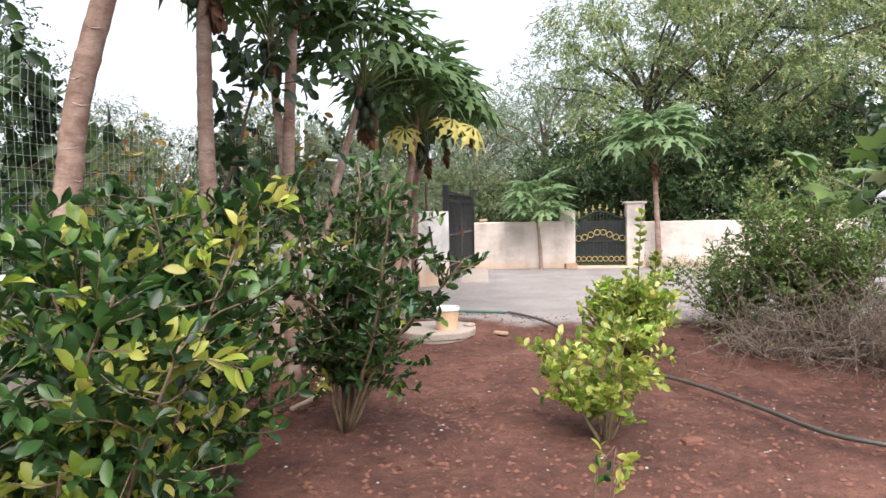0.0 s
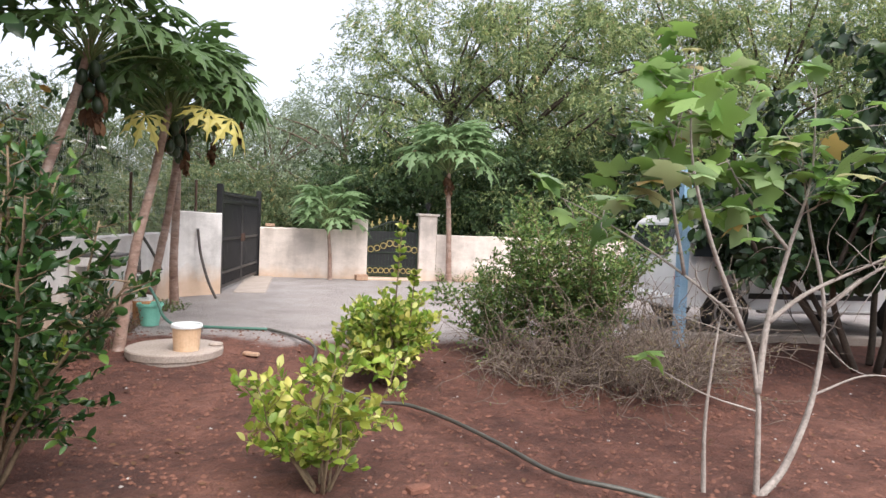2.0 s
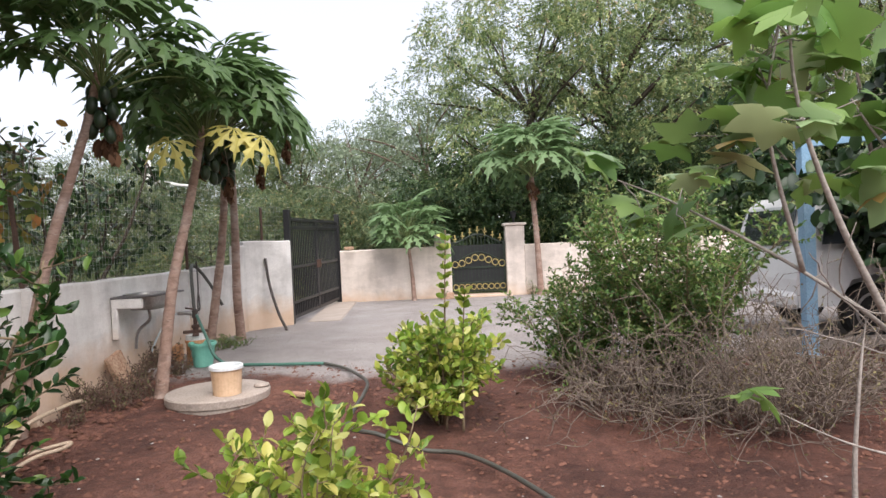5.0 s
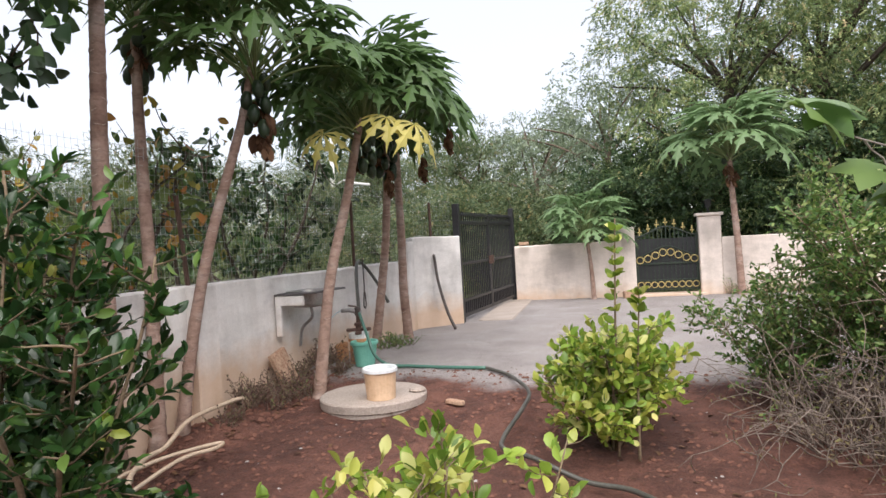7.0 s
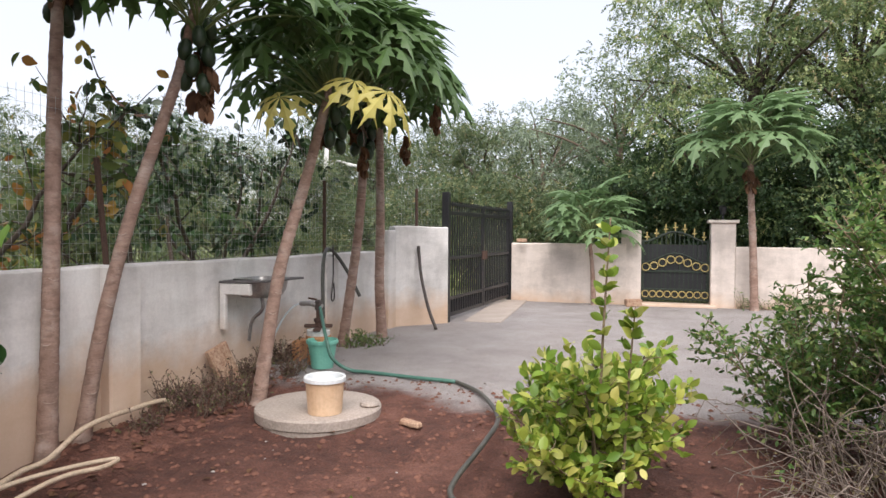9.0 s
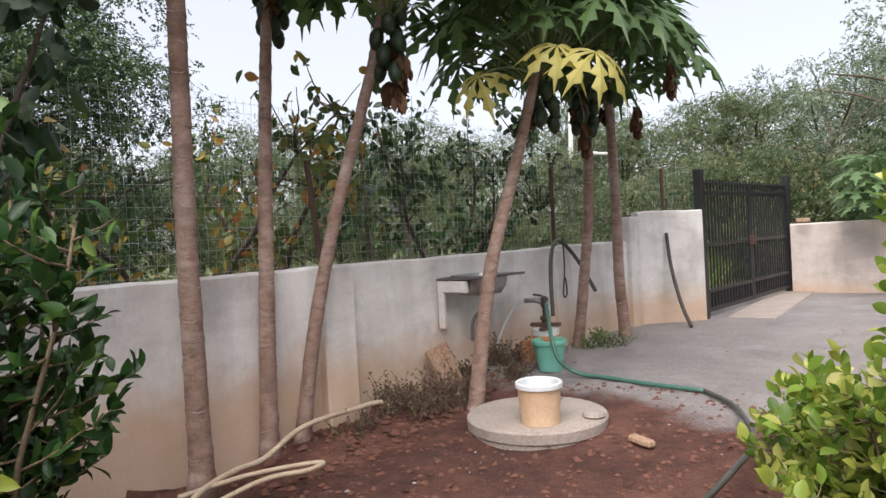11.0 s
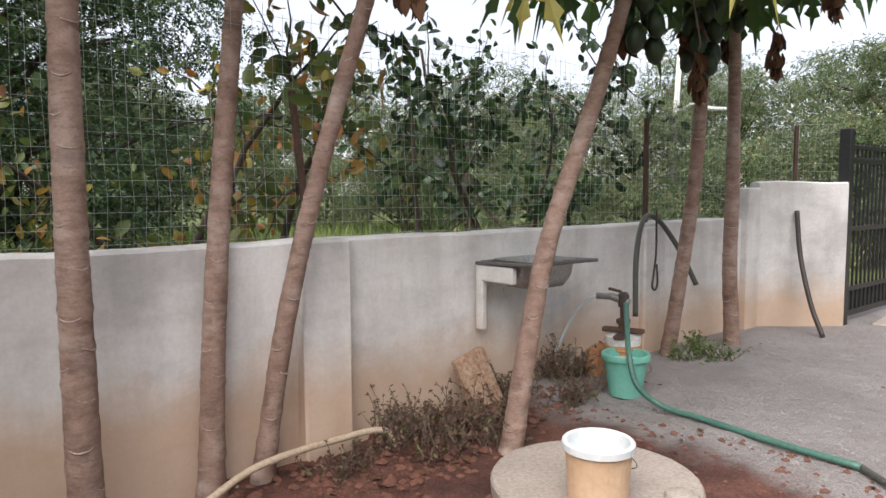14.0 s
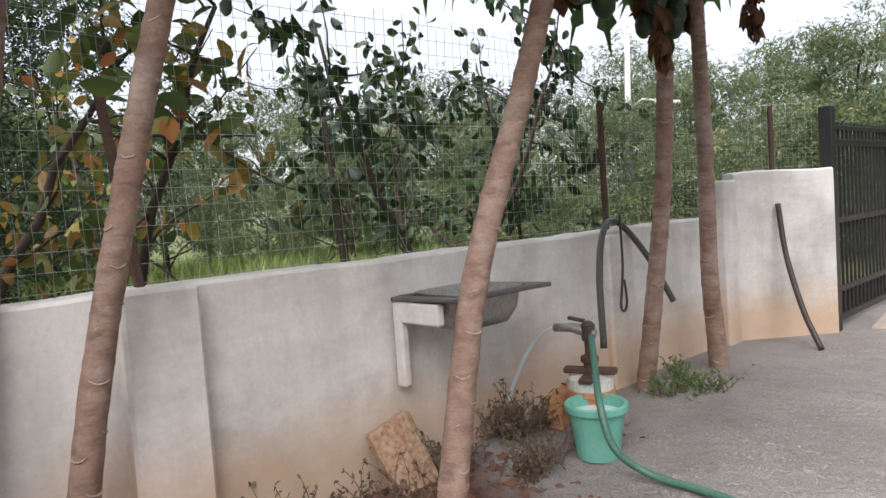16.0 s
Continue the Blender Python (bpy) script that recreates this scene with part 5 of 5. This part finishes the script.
slab("stone_slab", (wall_x(9.0) + 0.24, 8.86, -0.14), (0.07, 0.26, 0.5), (14, -17, -8), BRICK, "broken red stone slab leaning on the wall", "stone")
slab("brick", (-1.42, 9.98, 0.0), (0.1, 0.24, 0.22), (0, 0, 10), CLAY, "worn clay block beside the tap", "brick")
slab("wooden_stake", (-1.5, 9.72, -0.02), (0.04, 0.05, 0.28), (0, 8, 0), WOOD, "short weathered wooden stake by the tap", "stake")
slab("broken_brick", (0.48, 8.34, hgt(0.48, 8.34) - 0.005), (0.2, 0.075, 0.045), (0, 0, -20), BRICK, "broken flat brick on red soil", "brick")
slab("flat_stone", (2.02, 4.82, hgt(2.02, 4.82) - 0.01), (0.15, 0.09, 0.05), (0, 0, 30), CLOD, "flat brown stone on red soil", "stone")
slab("broken_brick", (-0.25, 16.95, 0.3 + 0.92), (0.22, 0.12, 0.07), (0, 0, 12), BRICK, "loose brick on the cream wall", "brick")
slab("broken_brick", (1.95, 16.9, 0.0), (0.3, 0.2, 0.14), (0, 0, 12), BRICK, "soil-stained stone at the foot of the gate pillar", "brick")


# ---- weeds, litter, pebbles, grass ----
def weed(x, y, seed, h, material, label):
    rng = np.random.default_rng(seed)
    t = thing("weed", (x, y, hgt(x, y) + 0.02), label, "weed", "weeds at the wall")
    lines, pos, ax = [], [], []
    for i in range(20):
        d = rng.normal(0, 0.5, 3) + np.array((0, 0, 1))
        tw = wander((rng.normal(0, 0.05), rng.normal(0, 0.05), -0.03), d, h * rng.uniform(0.5, 1.1), 5, rng, 0.02, 0.2)
        lines.append((tw, [0.004, 0.0035, 0.003, 0.003, 0.002, 0.002]))
        for q in tw[2:]:
            for k in range(3):
                pos.append(q)
                ax.append(rng.normal(0, 1, 3))
    tagged(part("stalkwork", tubes("stalkwork", lines, BARK, 4), None, t), kind="stuff")
    part("foliage", leaf_cloud("foliage", pos, ax, rng.uniform(0.014, 0.034, len(pos)), 0.5, LEAF_OVAL, material, rng, 0.4), None, t)


wr = np.random.default_rng(5)
for i in range(36):
    y = 7.6 + 2.3 * wr.uniform()
    x = wall_x(y) + 0.08 + 0.6 * wr.uniform() ** 1.5
    if (x + 1.05) ** 2 + (y - 8.7) ** 2 < 0.02 or (y > 9.5 and x > -1.5):
        continue
    weed(x, y, 300 + i, wr.uniform(0.15, 0.38), WEED, "dry reddish weed at the foot of the wall")
for x, y in ((-1.12, 11.0), (-0.95, 11.1), (-1.2, 10.85), (-1.28, 11.3)):
    weed(x, y, int(400 + 10 * y), 0.2, SHRUB, "low green creeper between the papaya trunks")
for i in range(9):
    x = 3.9 + 0.22 * i
    weed(x, 17.1 + 0.1 * wr.uniform(), 420 + i, 0.4, SHRUB, "green weed along the cream wall")


def scatter(name, n, region, size, template, material, rng, label, up=0.85, lift=0.004):
    x0, x1, y0, y1 = region
    x, y = rng.uniform(x0, x1, n), rng.uniform(y0, y1, n)
    keep = x > wall_x(y) + 0.05
    x, y = x[keep], y[keep]
    z = np.array([hgt(a, b) + 0.02 for a, b in zip(x, y)])
    a = rng.uniform(0, 2 * math.pi, len(x))
    o = new(name, leaf_cloud(name, np.stack([x, y, z + lift], 1), np.stack([np.cos(a), np.sin(a), rng.normal(0, 0.15, len(x))], 1), rng.uniform(size[0], size[1], len(x)), 0.7, template, material, rng, up))
    return tagged(o, label, "litter", kind="stuff")


scatter("leaf_litter", 600, (-2, 7, 2.5, 9.5), (0.025, 0.06), LEAF_OVAL, DEAD, wr, "fallen brown leaves scattered over red soil")
scatter("leaf_litter", 220, (-1.9, -1.1, 5.5, 9.4), (0.03, 0.075), LEAF_OVAL, DEAD, wr, "fallen brown leaves along the foot of the wall")
scatter("leaf_litter", 40, (-1.5, 6, 9.8, 17), (0.02, 0.04), LEAF_OVAL, DEAD, wr, "fallen leaves on the gravel yard")

PEB = (np.array([(1, 0, 0.2), (0.3, 0.9, 0.15), (-0.8, 0.6, 0.2), (-0.9, -0.5, 0.1), (0.2, -1, 0.2), (0.1, 0.05, 0.75)], float), [(0, 1, 5), (1, 2, 5), (2, 3, 5), (3, 4, 5), (4, 0, 5)])


def pebbles(name, n, region, size, material, seed, label):
    rng = np.random.default_rng(seed)
    x0, x1, y0, y1 = region
    x, y = rng.uniform(x0, x1, n), rng.uniform(y0, y1, n)
    keep = x > wall_x(y) + 0.03
    x, y = x[keep], y[keep]
    z = []
    for a, b in zip(x, y):
        q = hgt(a, b)
        if b < 9.6:
            q += 0.035 * noise.noise((a * 1.1, b * 1.1, 0.3)) + 0.02 * noise.noise((a * 3.7, b * 3.7, 2.0))
            q += 0.09 * max(0.0, 1 - abs(a - wall_x(b) - 0.25) / 0.5) * (0.6 + 0.6 * noise.noise((a * 2, b * 2, 5)))
        z.append(q - 0.003)
    an = rng.uniform(0, 2 * math.pi, len(x))
    s = size[0] + (size[1] - size[0]) * rng.uniform(0, 1, len(x)) ** 3
    o = new(name, leaf_cloud(name, np.stack([x, y, z], 1), np.stack([np.cos(an), np.sin(an), 0 * an], 1), s, 0.8, PEB, material, rng, 1.0))
    return tagged(o, label, "stones", kind="stuff")


pebbles("pebbles", 1100, (-2, 8, 1.5, 9.4), (0.004, 0.02), PEBBLE, 81, "small pale pebbles scattered over red soil")
pebbles("soil_clods", 20000, (-2, 8, 1.5, 9.4), (0.005, 0.032), CLOD, 82, "crumbs and clods of red soil")
pebbles("soil_clods", 900, (-2, -1.1, 5.0, 9.35), (0.012, 0.05), CLOD, 84, "clods of red soil heaped along the wall")
pebbles("gravel", 30000, (-1.5, 3.2, 9.2, 13.5), (0.004, 0.012), PEBBLE, 83, "loose grey gravel of the yard")


def field_grass():
    rng = np.random.default_rng(91)
    n = 34000
    x = -2.3 - 16 * rng.uniform(0, 1, n) ** 1.3
    y = rng.uniform(2, 22, n)
    keep = x < wall_x(y) - 0.3
    x, y = x[keep], y[keep]
    n = len(x)
    ax = np.stack([rng.normal(0, 0.35, n), rng.normal(0, 0.35, n), np.ones(n)], 1)
    o = new("grass", leaf_cloud("grass", np.stack([x, y, 0 * x - 0.02], 1), ax, rng.uniform(0.25, 0.8, n), 0.035 + 0.02 * rng.uniform(0, 1, n), BLADE, GRASS, rng, 0.2))
    tagged(o, "tall green and straw-coloured field grass beyond the wall", "grass", kind="stuff")


field_grass()


# ---- parked car and blue post ----
def car():
    """A white five-door car, side on, its tail to the shrubs. Local x runs forward, y to its left."""
    t = thing("parked_car", (8.35, 10.35, 0), "parked dusty white sport utility vehicle under a dark tree", "car", turn=2)
    side = [(-2.25, 0.42), (-2.28, 0.75), (-2.22, 1.05), (-2.05, 1.62), (-1.9, 1.74), (0.0, 1.78), (0.35, 1.7), (1.0, 1.15), (2.05, 1.02), (2.28, 0.85), (2.3, 0.45),
            (1.92, 0.4), (1.86, 0.62), (1.6, 0.76), (1.34, 0.72), (1.13, 0.4), (-1.0, 0.4), (-1.08, 0.64), (-1.34, 0.78), (-1.62, 0.72), (-1.8, 0.42)]
    bm = bmesh.new()
    half = []
    for s in (-1, 1):
        ring = []
        for x, z in side:
            inset = 0.0 if z < 1.1 else 0.17 * (z - 1.1) / 0.65
            ring.append(bm.verts.new((x, s * (0.86 - inset), z)))
        half.append(ring)
    n = len(side)
    for i in range(n):
        bm.faces.new((half[0][i], half[0][(i + 1) % n], half[1][(i + 1) % n], half[1][i]))
    bm.faces.new(half[0][::-1])
    bm.faces.new(half[1])
    bmesh.ops.triangulate(bm, faces=[f for f in bm.faces if len(f.verts) > 4])
    bmesh.ops.recalc_face_normals(bm, faces=bm.faces)
    part("body", bm, CAR_PAINT, t)

    def pane(name, pts, material, off=0.008):
        b = bmesh.new()
        vs = []
        for x, z in pts:
            inset = 0.0 if z < 1.1 else 0.17 * (z - 1.1) / 0.65
            vs.append(b.verts.new((x, -(0.86 - inset) - off, z)))
        f = b.faces.new(vs)
        r = bmesh.ops.extrude_face_region(b, geom=[f])
        for v in r["geom"]:
            if isinstance(v, bmesh.types.BMVert):
                v.co.y += off * 1.5
        bmesh.ops.recalc_face_normals(b, faces=b.faces)
        return part(name, b, material, t)

    pane("side_window", [(-1.95, 1.15), (-1.2, 1.15), (-1.2, 1.62), (-1.8, 1.62)], CAR_GLASS)
    pane("side_window", [(-1.08, 1.15), (-0.2, 1.15), (-0.2, 1.64), (-1.08, 1.63)], CAR_GLASS)
    pane("side_window", [(-0.1, 1.15), (0.78, 1.15), (0.3, 1.62), (-0.1, 1.65)], CAR_GLASS)
    pane("side_moulding", [(-1.05, 0.56), (1.1, 0.56), (1.1, 0.64), (-1.05, 0.64)], RUBBER)
    pane("tail_lamp", [(-2.24, 0.82), (-2.08, 0.82), (-2.05, 1.1), (-2.2, 1.1)], LAMP_RED, 0.02)
    part("rear_window", box((0.02, 1.2, 0.46), (-2.155, 0, 1.36), (0, 15, 0), 0.01), CAR_GLASS, t)
    part("bumper", box((0.16, 1.68, 0.2), (-2.27, 0, 0.5), bevel=0.05), CAR_PAINT, t)
    part("door_handle", box((0.14, 0.03, 0.03), (-0.95, -0.87, 1.0), bevel=0.008), STEEL, t)
    part("running_board", box((1.9, 0.12, 0.04), (0.05, -0.88, 0.38), bevel=0.01), STEEL, t)
    for x in (-1.36, 1.6):
        for s in (-1, 1):
            w = new("wheel")
            w.parent = t
            w.matrix_local = pose(x, s * 0.76, 0.34, 90, 0, 0)
            part("tyre", lathe([(0.22, -0.1), (0.32, -0.11), (0.34, -0.07), (0.34, 0.07), (0.32, 0.11), (0.22, 0.1)], 28), RUBBER, w)
            part("rim", lathe([(0.21, -0.09), (0.23, -0.105), (0.23, 0.105), (0.2, 0.108), (0.17, 0.07), (0.05, 0.09)], 20), STEEL, w)


car()
kerb = new("kerb", to_mesh("kerb", box((6.2, 0.16, 0.32), (8.6, 9.2, -0.08), (0, 0, -3), 0.02), CONCRETE))
tagged(kerb, "low concrete kerb between the red soil and the car", "kerb", kind="structure")
bp = thing("blue_post", (6.0, 8.94, -0.05), "faded blue painted steel post of a shelter beside the car", "post")
part("shaft", box((0.13, 0.13, 2.5), (0, 0, 1.15), bevel=0.008), BLUE, bp)
part("base_plate", box((0.24, 0.24, 0.02), (0, 0, 0.01), bevel=0.004), BLUE, bp)
beam = thing("shelter_beam", (6.0, 8.94, 2.35), "blue steel beam of the car shelter on its post", "beam")
part("beam", box((4.6, 0.1, 0.08), (2.2, 0, 0.04), (0, -3, 0), 0.006), BLUE, beam)
